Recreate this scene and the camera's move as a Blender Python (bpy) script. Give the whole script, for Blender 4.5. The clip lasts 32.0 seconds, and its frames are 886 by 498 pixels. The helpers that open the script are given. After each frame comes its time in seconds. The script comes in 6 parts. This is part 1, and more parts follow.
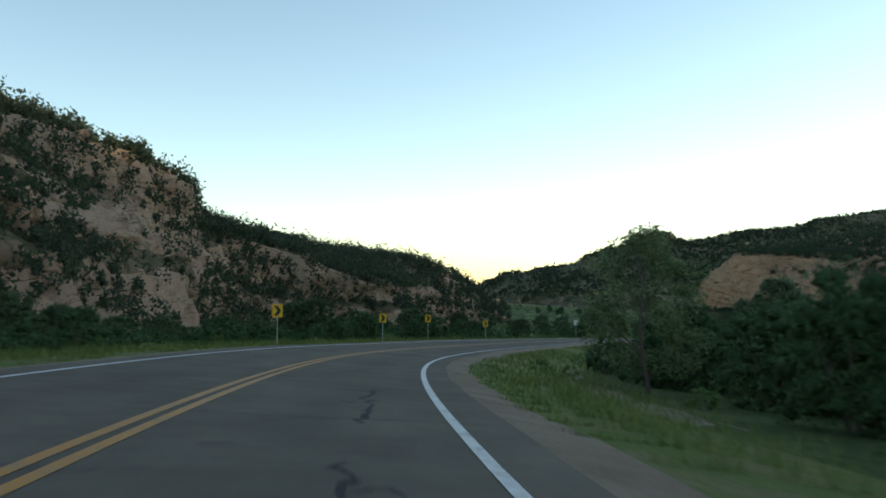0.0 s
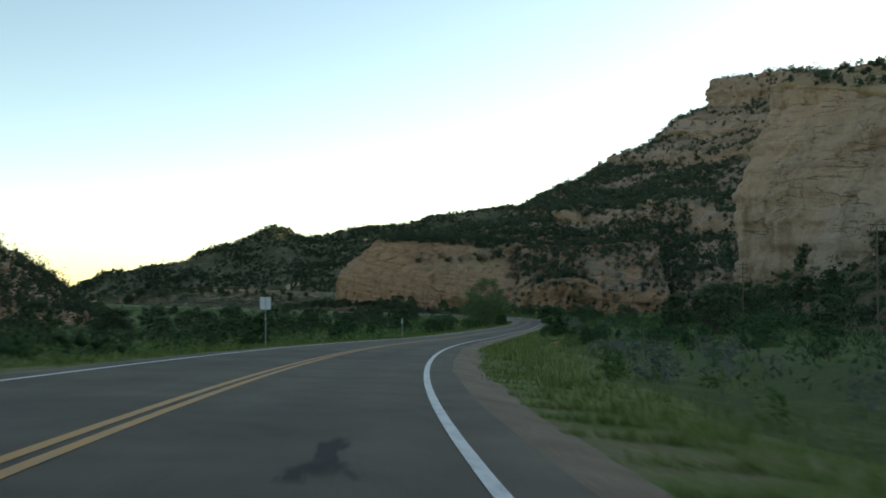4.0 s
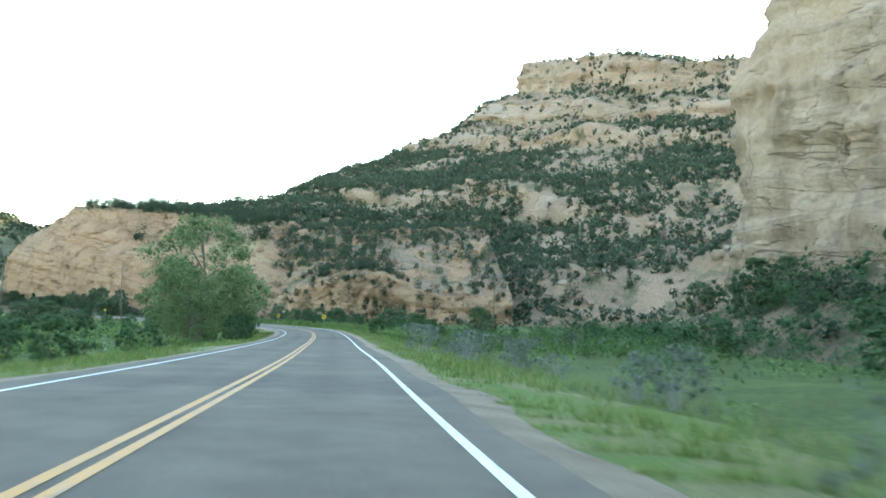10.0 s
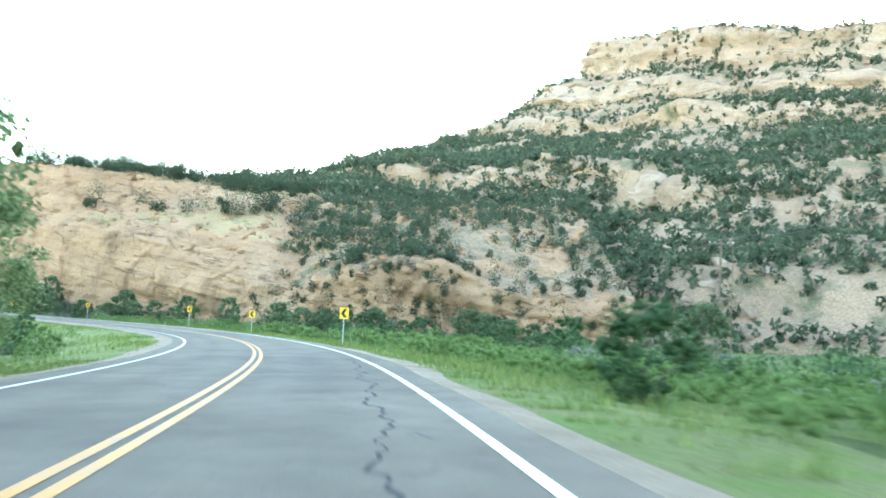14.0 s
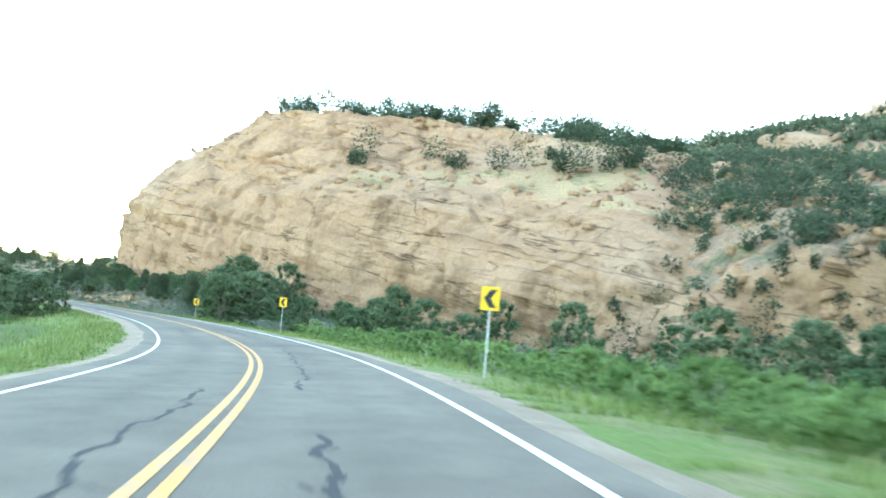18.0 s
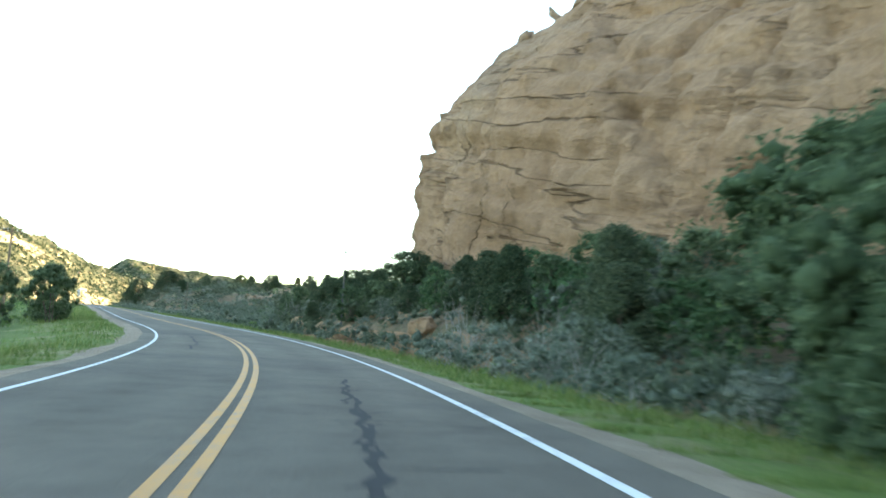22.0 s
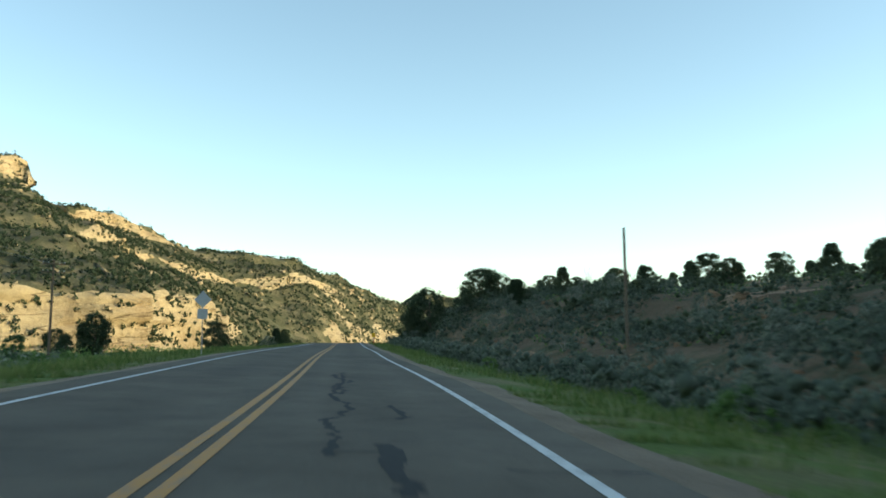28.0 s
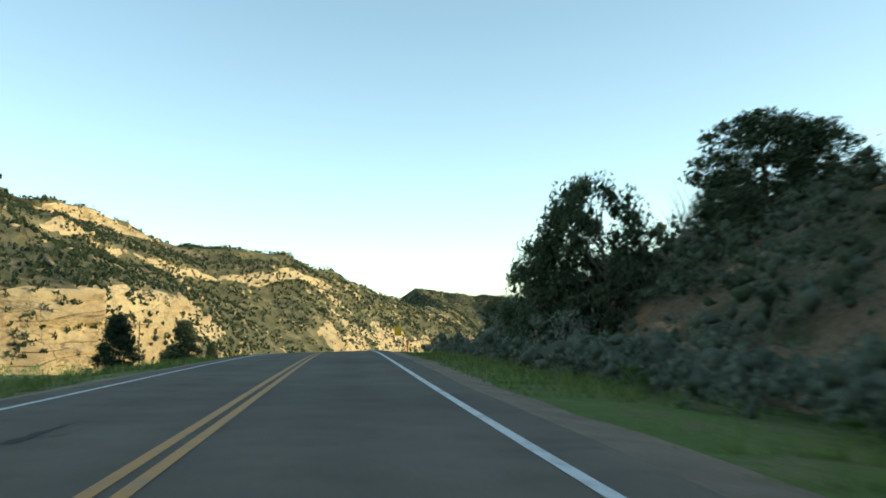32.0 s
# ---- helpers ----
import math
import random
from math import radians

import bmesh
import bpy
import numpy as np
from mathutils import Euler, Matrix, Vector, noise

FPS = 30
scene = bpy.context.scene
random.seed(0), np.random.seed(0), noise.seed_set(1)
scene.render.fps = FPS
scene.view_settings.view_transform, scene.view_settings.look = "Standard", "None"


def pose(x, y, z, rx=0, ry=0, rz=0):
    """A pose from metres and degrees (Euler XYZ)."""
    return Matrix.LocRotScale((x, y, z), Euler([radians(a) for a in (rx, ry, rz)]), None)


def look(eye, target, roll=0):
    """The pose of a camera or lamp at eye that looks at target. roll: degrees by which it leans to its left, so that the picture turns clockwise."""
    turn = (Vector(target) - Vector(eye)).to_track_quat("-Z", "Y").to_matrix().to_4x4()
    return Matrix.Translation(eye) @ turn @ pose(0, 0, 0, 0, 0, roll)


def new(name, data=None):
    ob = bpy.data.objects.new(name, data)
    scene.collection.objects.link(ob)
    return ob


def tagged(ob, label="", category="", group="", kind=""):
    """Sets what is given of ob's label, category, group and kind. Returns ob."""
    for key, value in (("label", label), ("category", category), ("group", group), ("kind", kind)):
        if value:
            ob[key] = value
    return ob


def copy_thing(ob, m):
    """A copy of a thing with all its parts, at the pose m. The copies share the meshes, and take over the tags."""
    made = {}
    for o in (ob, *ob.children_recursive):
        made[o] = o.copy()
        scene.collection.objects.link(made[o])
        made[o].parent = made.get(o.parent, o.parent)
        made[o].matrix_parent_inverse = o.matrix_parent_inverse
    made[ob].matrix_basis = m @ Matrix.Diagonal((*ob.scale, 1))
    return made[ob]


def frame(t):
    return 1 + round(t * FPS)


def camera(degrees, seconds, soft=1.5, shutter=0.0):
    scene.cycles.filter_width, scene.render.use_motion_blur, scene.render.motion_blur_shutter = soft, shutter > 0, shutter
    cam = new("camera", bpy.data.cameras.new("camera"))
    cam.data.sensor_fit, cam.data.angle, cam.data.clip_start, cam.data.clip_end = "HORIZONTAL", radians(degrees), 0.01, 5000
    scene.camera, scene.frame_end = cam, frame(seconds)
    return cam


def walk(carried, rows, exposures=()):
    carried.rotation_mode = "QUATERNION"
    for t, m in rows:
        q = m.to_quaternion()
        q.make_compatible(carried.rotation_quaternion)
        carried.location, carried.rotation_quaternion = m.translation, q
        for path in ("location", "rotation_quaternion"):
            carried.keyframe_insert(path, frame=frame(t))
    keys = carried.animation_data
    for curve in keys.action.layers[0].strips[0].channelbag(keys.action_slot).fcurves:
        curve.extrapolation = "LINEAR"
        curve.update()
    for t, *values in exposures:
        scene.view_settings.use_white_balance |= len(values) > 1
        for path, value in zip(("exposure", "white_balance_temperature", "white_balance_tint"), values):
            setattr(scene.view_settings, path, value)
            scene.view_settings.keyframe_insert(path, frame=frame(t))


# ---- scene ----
cam = camera(52.04, 32.0, 1.7, 0.4)

PATH = [
    (0, (0.000, 0.000, 1.250), (0.0000, 1.9984, 1.3291), 0.47),
    (0.5, (-1.083, 10.608, 0.685), (-1.0331, 12.6061, 0.7671), 0.75),
    (1, (-1.776, 21.489, 0.103), (-1.6242, 23.4815, 0.1798), 0.72),
    (1.5, (-1.777, 32.619, -0.497), (-1.5033, 34.5995, -0.4177), 0.53),
    (2, (-1.052, 43.963, -1.115), (-0.6475, 45.9207, -1.0412), -0.03),
    (2.5, (0.397, 55.482, -1.750), (0.9235, 57.4097, -1.6759), -0.49),
    (3, (2.539, 67.137, -2.390), (3.1621, 69.0362, -2.3187), -0.72),
    (3.5, (5.325, 78.902, -3.027), (6.0449, 80.7668, -2.9549), -0.6),
    (4, (8.800, 90.732, -3.653), (9.6214, 92.5542, -3.5702), -0.61),
    (4.5, (12.951, 102.488, -4.257), (13.8666, 104.2639, -4.1639), -0.59),
    (5, (17.752, 114.029, -4.833), (18.7671, 115.7490, -4.7320), -0.23),
    (5.5, (23.183, 125.324, -5.379), (24.2839, 126.9905, -5.2729), 0.31),
    (6, (29.130, 136.396, -5.897), (30.2944, 138.0184, -5.7904), 0.84),
    (6.5, (35.439, 147.304, -6.397), (36.6423, 148.8981, -6.2916), 1.21),
    (7, (41.959, 158.126, -6.892), (43.1811, 159.7050, -6.7814), 1.25),
    (7.5, (48.516, 168.975, -7.387), (49.7476, 170.5471, -7.2794), 1.28),
    (8, (55.161, 179.808, -7.879), (56.4045, 181.3713, -7.7690), 1.4),
    (8.5, (61.998, 190.523, -8.364), (63.2405, 192.0869, -8.2627), 1.38),
    (9, (68.842, 201.246, -8.842), (70.0859, 202.8094, -8.7349), 1.16),
    (9.5, (75.581, 212.068, -9.319), (76.8225, 213.6318, -9.2053), 1.08),
    (10, (82.315, 222.906, -9.788), (83.5546, 224.4704, -9.6719), 1.3),
    (10.5, (89.122, 233.697, -10.243), (90.3572, 235.2656, -10.1294), 1.27),
    (11, (95.899, 244.522, -10.676), (97.1285, 246.0950, -10.5647), 1.15),
    (11.5, (102.555, 255.452, -11.087), (103.7812, 257.0267, -10.9650), 1.33),
    (12, (109.188, 266.410, -11.475), (110.4091, 267.9883, -11.3512), 1.57),
    (12.5, (115.849, 277.233, -11.835), (117.0669, 278.8140, -11.7021), 1.94),
    (13, (122.400, 287.910, -12.154), (123.6152, 289.4919, -12.0161), 2.27),
    (13.5, (128.794, 298.476, -12.431), (130.0083, 300.0585, -12.2902), 2.51),
    (14, (134.979, 308.952, -12.670), (136.1589, 310.5604, -12.5230), 2.85),
    (14.5, (140.806, 319.422, -12.881), (141.9376, 321.0635, -12.7255), 3.24),
    (15, (146.223, 329.902, -13.078), (147.3016, 331.5788, -12.9160), 3.65),
    (15.5, (151.207, 340.392, -13.266), (152.2260, 342.1052, -13.1034), 4.04),
    (16, (155.695, 350.902, -13.444), (156.6363, 352.6605, -13.2945), 4.4),
    (16.5, (159.715, 361.556, -13.617), (160.5694, 363.3588, -13.4728), 4.62),
    (17, (163.230, 372.507, -13.793), (163.9892, 374.3503, -13.6420), 4.9),
    (17.5, (166.121, 383.762, -13.974), (166.7851, 385.6422, -13.8192), 5.01),
    (18, (168.464, 395.255, -14.155), (169.0340, 397.1665, -13.9978), 4.94),
    (18.5, (170.349, 406.938, -14.325), (170.8293, 408.8728, -14.1666), 4.77),
    (19, (171.706, 418.807, -14.481), (172.0979, 420.7617, -14.3216), 4.47),
    (19.5, (172.395, 430.856, -14.626), (172.6879, 432.8282, -14.4699), 4.23),
    (20, (172.500, 443.033, -14.756), (172.7003, 445.0156, -14.5902), 3.86),
    (20.5, (172.083, 455.167, -14.866), (172.1846, 457.1572, -14.6973), 3.56),
    (21, (171.104, 467.104, -14.952), (171.1152, 469.0966, -14.7852), 3.36),
    (21.5, (169.637, 478.824, -15.011), (169.5685, 480.8149, -14.8311), 3.28),
    (22, (167.716, 490.311, -15.042), (167.5637, 492.2971, -14.8602), 3.32),
    (22.5, (165.349, 501.546, -15.042), (165.1146, 503.5230, -14.8544), 3.2),
    (23, (162.541, 512.507, -15.008), (162.2183, 514.4714, -14.8185), 2.73),
    (23.5, (159.377, 523.188, -14.945), (158.9575, 525.1334, -14.7468), 2.19),
    (24, (155.700, 533.536, -14.857), (155.1755, 535.4544, -14.6491), 2.16),
    (24.5, (151.363, 543.569, -14.745), (150.7456, 545.4593, -14.5336), 1.67),
    (25, (146.704, 553.482, -14.610), (146.0070, 555.3439, -14.3989), 1.3),
    (25.5, (141.964, 563.362, -14.457), (141.2264, 565.2088, -14.2419), 1.16),
    (26, (137.136, 573.221, -14.294), (136.3842, 575.0614, -14.0771), 0.97),
    (26.5, (132.252, 583.074, -14.127), (131.4980, 584.9138, -13.9100), 0.74),
    (27, (127.291, 592.913, -13.956), (126.5393, 594.7538, -13.7399), 0.48),
    (27.5, (122.200, 602.711, -13.781), (121.4515, 604.5537, -13.5664), 0.2),
    (28, (116.957, 612.458, -13.611), (116.2121, 614.3022, -13.3964), -0.09),
    (28.5, (111.712, 622.217, -13.453), (110.9725, 624.0626, -13.2349), -0.52),
    (29, (106.486, 631.984, -13.307), (105.7482, 633.8307, -13.0914), -1.29),
    (29.5, (101.288, 641.765, -13.173), (100.5579, 643.6156, -12.9688), -2.08),
    (30, (96.114, 651.557, -13.047), (95.3847, 653.4081, -12.8461), -2.3),
    (30.5, (90.946, 661.350, -12.928), (90.2174, 663.2018, -12.7285), -2.12),
    (31, (85.782, 671.144, -12.817), (85.0532, 672.9955, -12.6164), -1.8),
    (31.5, (80.617, 680.936, -12.708), (79.8886, 682.7866, -12.4993), -1.54),
    (32, (75.438, 690.718, -12.595), (74.7044, 692.5673, -12.3872), -1.32),
]
EXPOSURES = [(0, 1.35, 8500, 5), (4, 1.35, 9400, 5), (6.5, 2.4, 8300, 0), (8, 3.1, 8600, 3), (10, 3.65, 8600, 3), (13, 4.5, 8700, 4), (17, 4.5, 8700, 4), (19, 4.5, 9000, 4), (21.5, 3.7, 8900, 4), (23, 2.65, 8700, 4), (24.5, 1.5, 8600, 3), (28, 1.58, 8500, -1), (32, 1.6, 8600, -1)]
walk(cam, [(t, look(eye, target, roll)) for t, eye, target, roll in PATH], EXPOSURES)

# ---- world and sun ----
SUN_AZ, SUN_EL = 72.0, 9.5
world = bpy.data.worlds.new("evening_sky")
scene.world = world
world.use_nodes = True
wn = world.node_tree
sky = wn.nodes.new("ShaderNodeTexSky")
sky.sky_type, sky.sun_disc = "NISHITA", False
sky.sun_elevation, sky.sun_rotation = radians(SUN_EL), radians(SUN_AZ)
sky.air_density, sky.dust_density, sky.ozone_density = 0.8, 0.3, 2.0
wn.links.new(sky.outputs[0], wn.nodes["Background"].inputs[0])
wn.nodes["Background"].inputs[1].default_value = 0.15
sun_data = bpy.data.lights.new("sun", "SUN")
sun_data.energy, sun_data.angle, sun_data.color = 2.0, radians(0.5), (1.0, 0.91, 0.73)
sun = new("sun", sun_data)
sd = Vector((math.sin(radians(SUN_AZ)) * math.cos(radians(SUN_EL)), math.cos(radians(SUN_AZ)) * math.cos(radians(SUN_EL)), math.sin(radians(SUN_EL))))
sun.matrix_world = look(sd * 900, (0, 0, 0))

# ---- mesh and noise tools ----
RNG = np.random.default_rng(7)


def put_mesh(name, verts, faces, mats, index=None, smooth=False):
    """A mesh from arrays; every face has the same number of corners."""
    verts, faces = np.asarray(verts, np.float32), np.asarray(faces, np.int32)
    me = bpy.data.meshes.new(name)
    n, k = faces.shape
    me.vertices.add(len(verts))
    me.vertices.foreach_set("co", verts.ravel())
    me.loops.add(n * k)
    me.loops.foreach_set("vertex_index", faces.ravel())
    me.polygons.add(n)
    me.polygons.foreach_set("loop_start", np.arange(0, n * k, k, dtype=np.int32))
    for m in mats:
        me.materials.append(m)
    if index is not None:
        me.polygons.foreach_set("material_index", np.asarray(index, np.int32))
    if smooth:
        me.polygons.foreach_set("use_smooth", np.ones(n, bool))
    me.update(calc_edges=True)
    return me


def part(name, bm, material, parent, label=""):
    """Links a bmesh, or a mesh, as one mesh object under a thing."""
    if isinstance(bm, bmesh.types.BMesh):
        me = bpy.data.meshes.new(name)
        bm.to_mesh(me)
        bm.free()
        me.materials.append(material)
    else:
        me = bm
    ob = new(name, me)
    ob.parent = parent
    return tagged(ob, label)


def hashed(i, j, k):
    h = (i.astype(np.int64) * 374761393 + j.astype(np.int64) * 668265263 + k.astype(np.int64) * 2147483647 + 1274126177) & 0xFFFFFFFF
    h = ((h ^ (h >> 13)) * 1274126177) & 0xFFFFFFFF
    h = ((h ^ (h >> 15)) * 2246822519) & 0xFFFFFFFF
    return ((h ^ (h >> 16)) & 0xFFFFFF) / float(0xFFFFFF)


def vnoise(p):
    """Smooth value noise, -1 to 1, for rows of x, y, z."""
    p = np.asarray(p, float)
    i = np.floor(p).astype(np.int64)
    f = p - i
    f = f * f * f * (f * (f * 6 - 15) + 10)
    out = 0
    for a in (0, 1):
        for b in (0, 1):
            for c in (0, 1):
                w = (f[:, 0] if a else 1 - f[:, 0]) * (f[:, 1] if b else 1 - f[:, 1]) * (f[:, 2] if c else 1 - f[:, 2])
                out = out + w * hashed(i[:, 0] + a, i[:, 1] + b, i[:, 2] + c)
    return out * 2 - 1


def fbm(p, size, octaves=4, gain=0.5):
    p = np.asarray(p, float) / size
    out, amp = 0, 1.0
    for n in range(octaves):
        out, amp, p = out + amp * vnoise(p + 17.3 * n), amp * gain, p * 2.03
    return out


def smooth01(x):
    x = np.clip(x, 0, 1)
    return x * x * (3 - 2 * x)


def box(bm, x0, y0, z0, x1, y1, z1):
    made = bmesh.ops.create_cube(bm, size=1, matrix=Matrix.LocRotScale(((x0 + x1) / 2, (y0 + y1) / 2, (z0 + z1) / 2), None, (x1 - x0, y1 - y0, z1 - z0)))
    return made["verts"]


def rod(bm, a, b, r0, r1=None, sides=7):
    """A tapered round bar from a to b."""
    a, b = Vector(a), Vector(b)
    turn = (b - a).to_track_quat("Z", "Y").to_matrix().to_4x4()
    bmesh.ops.create_cone(bm, cap_ends=True, segments=sides, radius1=r0, radius2=r0 if r1 is None else r1, depth=(b - a).length,
                          matrix=Matrix.Translation((a + b) / 2) @ turn)


def tube(bm, pts, r, sides=5):
    """One round wire through points."""
    rings = []
    for k, p in enumerate(pts):
        d = (pts[min(k + 1, len(pts) - 1)] - pts[max(k - 1, 0)]).normalized()
        a = d.cross(Vector((0, 0, 1))).normalized()
        b = d.cross(a)
        rings.append([bm.verts.new(p + (a * math.cos(t) + b * math.sin(t)) * r) for t in np.arange(sides) * 2 * math.pi / sides])
    for u, v in zip(rings[:-1], rings[1:]):
        for k in range(sides):
            bm.faces.new((u[k], u[(k + 1) % sides], v[(k + 1) % sides], v[k]))


# ---- the road's line: centre x, y, z and bank in degrees ----
ROAD = [
    (12.47, -149.97, 7.84, -0.5), (6.9, -59.96, 3.16, 2.05), (-0.62, -12.13, 0.85, 2.91), (-3.19, 11.73, -0.27, 3.32),
    (-3.64, 35.73, -1.53, 3.82), (-1.02, 59.57, -2.86, 3.81), (4.08, 83.02, -4.1, 3.89), (11.72, 105.75, -5.22, 2.91),
    (21.77, 127.55, -6.27, 1.61), (33.49, 148.48, -7.37, 0.77), (46.03, 168.92, -8.42, 0.48), (58.76, 189.27, -9.32, 0.51),
    (71.69, 209.49, -10.2, 0.65), (84.38, 229.86, -11.11, 1.11), (97.15, 250.19, -11.91, 0.67), (109.7, 270.64, -12.66, 0.18),
]
ROAD += [
    (122.26, 291.09, -13.29, -0.6), (134.52, 311.74, -13.79, -1.4), (146.08, 332.83, -14.24, -1.91), (155.84, 354.78, -14.68, -1.83),
    (163.41, 377.62, -15.1, -1.98), (168.37, 401.15, -15.45, -2.27), (171.31, 425.02, -15.8, -2.66), (171.3, 449.06, -16.02, -2.4),
    (169.47, 473.01, -16.18, -1.86), (165.42, 496.7, -16.19, -1.09), (159.16, 519.93, -16.08, -0.22), (150.42, 542.31, -15.84, -0.17),
    (139.56, 563.74, -15.5, -0.17), (128.89, 585.26, -15.17, 0.17), (118.2, 606.74, -14.81, 1.3), (107.22, 628.09, -14.37, 2.04),
]
ROAD += [
    (95.83, 649.21, -14.05, 2.62), (84.6, 670.42, -13.78, 2.21), (73.24, 691.56, -13.58, 1.28), (43.73, 747.48, -12.97, -0.49),
    (15.56, 800.44, -14.54, -2.09), (-56.8, 932.11, -21.96, -2.78), (-189.87, 1180.07, -29.98, -3.43),
]


def spline(knots, values, at):
    """Natural cubic spline through values at knots."""
    k, v = np.asarray(knots, float), np.asarray(values, float)
    n, h = len(k), np.diff(k)
    m, r = np.eye(n), np.zeros((n, v.shape[1]))
    for i in range(1, n - 1):
        m[i, i - 1], m[i, i], m[i, i + 1] = h[i - 1], 2 * (h[i - 1] + h[i]), h[i]
        r[i] = 6 * ((v[i + 1] - v[i]) / h[i] - (v[i] - v[i - 1]) / h[i - 1])
    c = np.linalg.solve(m, r)
    i = np.clip(np.searchsorted(k, at) - 1, 0, n - 2)
    a, b, hh = (k[i + 1] - at)[:, None], (at - k[i])[:, None], h[i][:, None]
    return (c[i] * a**3 + c[i + 1] * b**3) / (6 * hh) + (v[i] / hh - c[i] * hh / 6) * a + (v[i + 1] / hh - c[i + 1] * hh / 6) * b


_r = np.array(ROAD)
_s = np.r_[0, np.cumsum(np.hypot(*np.diff(_r[:, :2], axis=0).T))]
RS = np.arange(0, _s[-1], 2.0)
RC = spline(_s, _r, RS)
_t = np.gradient(RC[:, :2], axis=0)
_t /= np.hypot(*_t.T)[:, None]
RIGHT = np.stack([_t[:, 1], -_t[:, 0]], 1)
BANK = np.tan(np.radians(RC[:, 3]))


def road_frame(x, y):
    """Station index, lateral offset (right positive) of plan points."""
    x, y = np.atleast_1d(x).astype(float), np.atleast_1d(y).astype(float)
    best, idx = np.zeros(len(x)), np.zeros(len(x), int)
    for k in range(0, len(x), 4000):
        d = (x[k : k + 4000, None] - RC[None, :, 0]) ** 2 + (y[k : k + 4000, None] - RC[None, :, 1]) ** 2
        idx[k : k + 4000] = d.argmin(1)
        best[k : k + 4000] = d.min(1)
    lat = (x - RC[idx, 0]) * RIGHT[idx, 0] + (y - RC[idx, 1]) * RIGHT[idx, 1]
    return idx, np.where(np.abs(lat) < 0.6 * np.sqrt(best), np.sign(lat + 1e-9) * np.sqrt(best), lat)


def ground_z(x, y):
    """Height of the valley floor."""
    x, y = np.atleast_1d(x).astype(float), np.atleast_1d(y).astype(float)
    i, lat = road_frame(x, y)
    away = np.abs(lat)
    p = np.stack([x, y, 0 * x], 1)
    drop = 0.55 + 0.75 * smooth01((away - 8) / 8)
    bump = smooth01((away - 13) / 30) * (0.9 * fbm(p, 45, 3) + 0.25 * fbm(p, 9, 2)) + smooth01((away - 10) / 6) * 0.12 * fbm(p, 4, 2)
    lean = -np.clip(lat, -14, 14) * BANK[i] * (1 - smooth01((away - 8) / 25))
    return RC[i, 2] - drop + bump + lean


def on_road(s, lat):
    """World point of the road surface at station s (metres) and lateral offset."""
    i = int(np.clip(round(s / 2.0), 0, len(RS) - 1))
    c = RC[i, :2] + RIGHT[i] * lat
    return c[0], c[1], RC[i, 2] - lat * BANK[i]

# ---- materials ----
def material(name, rough=0.85, spec=0.3):
    m = bpy.data.materials.new(name)
    m.use_nodes = True
    nt = m.node_tree
    b = nt.nodes["Principled BSDF"]
    b.inputs["Roughness"].default_value = rough
    b.inputs["Specular IOR Level"].default_value = spec
    return m, nt, b


def node(nt, kind, **values):
    n = nt.nodes.new(kind)
    for key, v in values.items():
        n.inputs[key.replace("_", " ")].default_value = v
    return n


def noise_of(nt, scale, detail=4.0, rough=0.55, stretch=(1, 1, 1), source="Position", dip=None):
    geo = nt.nodes.new("ShaderNodeNewGeometry")
    mp = nt.nodes.new("ShaderNodeMapping")
    mp.inputs["Scale"].default_value = stretch
    if dip:
        level = nt.nodes.new("ShaderNodeVectorMath")
        level.operation = "DOT_PRODUCT"
        level.inputs[1].default_value = (dip[0], dip[1], 1)
        parts, again = nt.nodes.new("ShaderNodeSeparateXYZ"), nt.nodes.new("ShaderNodeCombineXYZ")
        nt.links.new(geo.outputs[source], level.inputs[0])
        nt.links.new(geo.outputs[source], parts.inputs[0])
        nt.links.new(parts.outputs[0], again.inputs[0])
        nt.links.new(parts.outputs[1], again.inputs[1])
        nt.links.new(level.outputs["Value"], again.inputs[2])
        nt.links.new(again.outputs[0], mp.inputs[0])
    else:
        nt.links.new(geo.outputs[source], mp.inputs[0])
    n = node(nt, "ShaderNodeTexNoise", Scale=scale, Detail=detail, Roughness=rough)
    nt.links.new(mp.outputs[0], n.inputs["Vector"])
    return n


def ramp(nt, fac, stops):
    r = nt.nodes.new("ShaderNodeValToRGB")
    els = r.color_ramp.elements
    while len(els) < len(stops):
        els.new(0.5)
    for e, (at, c) in zip(els, stops):
        e.position, e.color = at, (*c, 1) if len(c) == 3 else c
    nt.links.new(fac, r.inputs[0])
    return r.outputs[0]


def mix(nt, fac, a, b, kind="MIX"):
    m = nt.nodes.new("ShaderNodeMix")
    m.data_type, m.blend_type = "RGBA", kind
    for s, v in ((m.inputs[0], fac), (m.inputs[6], a), (m.inputs[7], b)):
        if isinstance(v, (int, float)):
            s.default_value = v
        elif isinstance(v, tuple):
            s.default_value = (*v, 1)
        else:
            nt.links.new(v, s)
    return m.outputs[2]


def bump(nt, b, height, strength=0.5, distance=0.05):
    n = node(nt, "ShaderNodeBump", Strength=strength, Distance=distance)
    nt.links.new(height, n.inputs["Height"])
    nt.links.new(n.outputs[0], b.inputs["Normal"])


def grey(v):
    return (v, v, v)


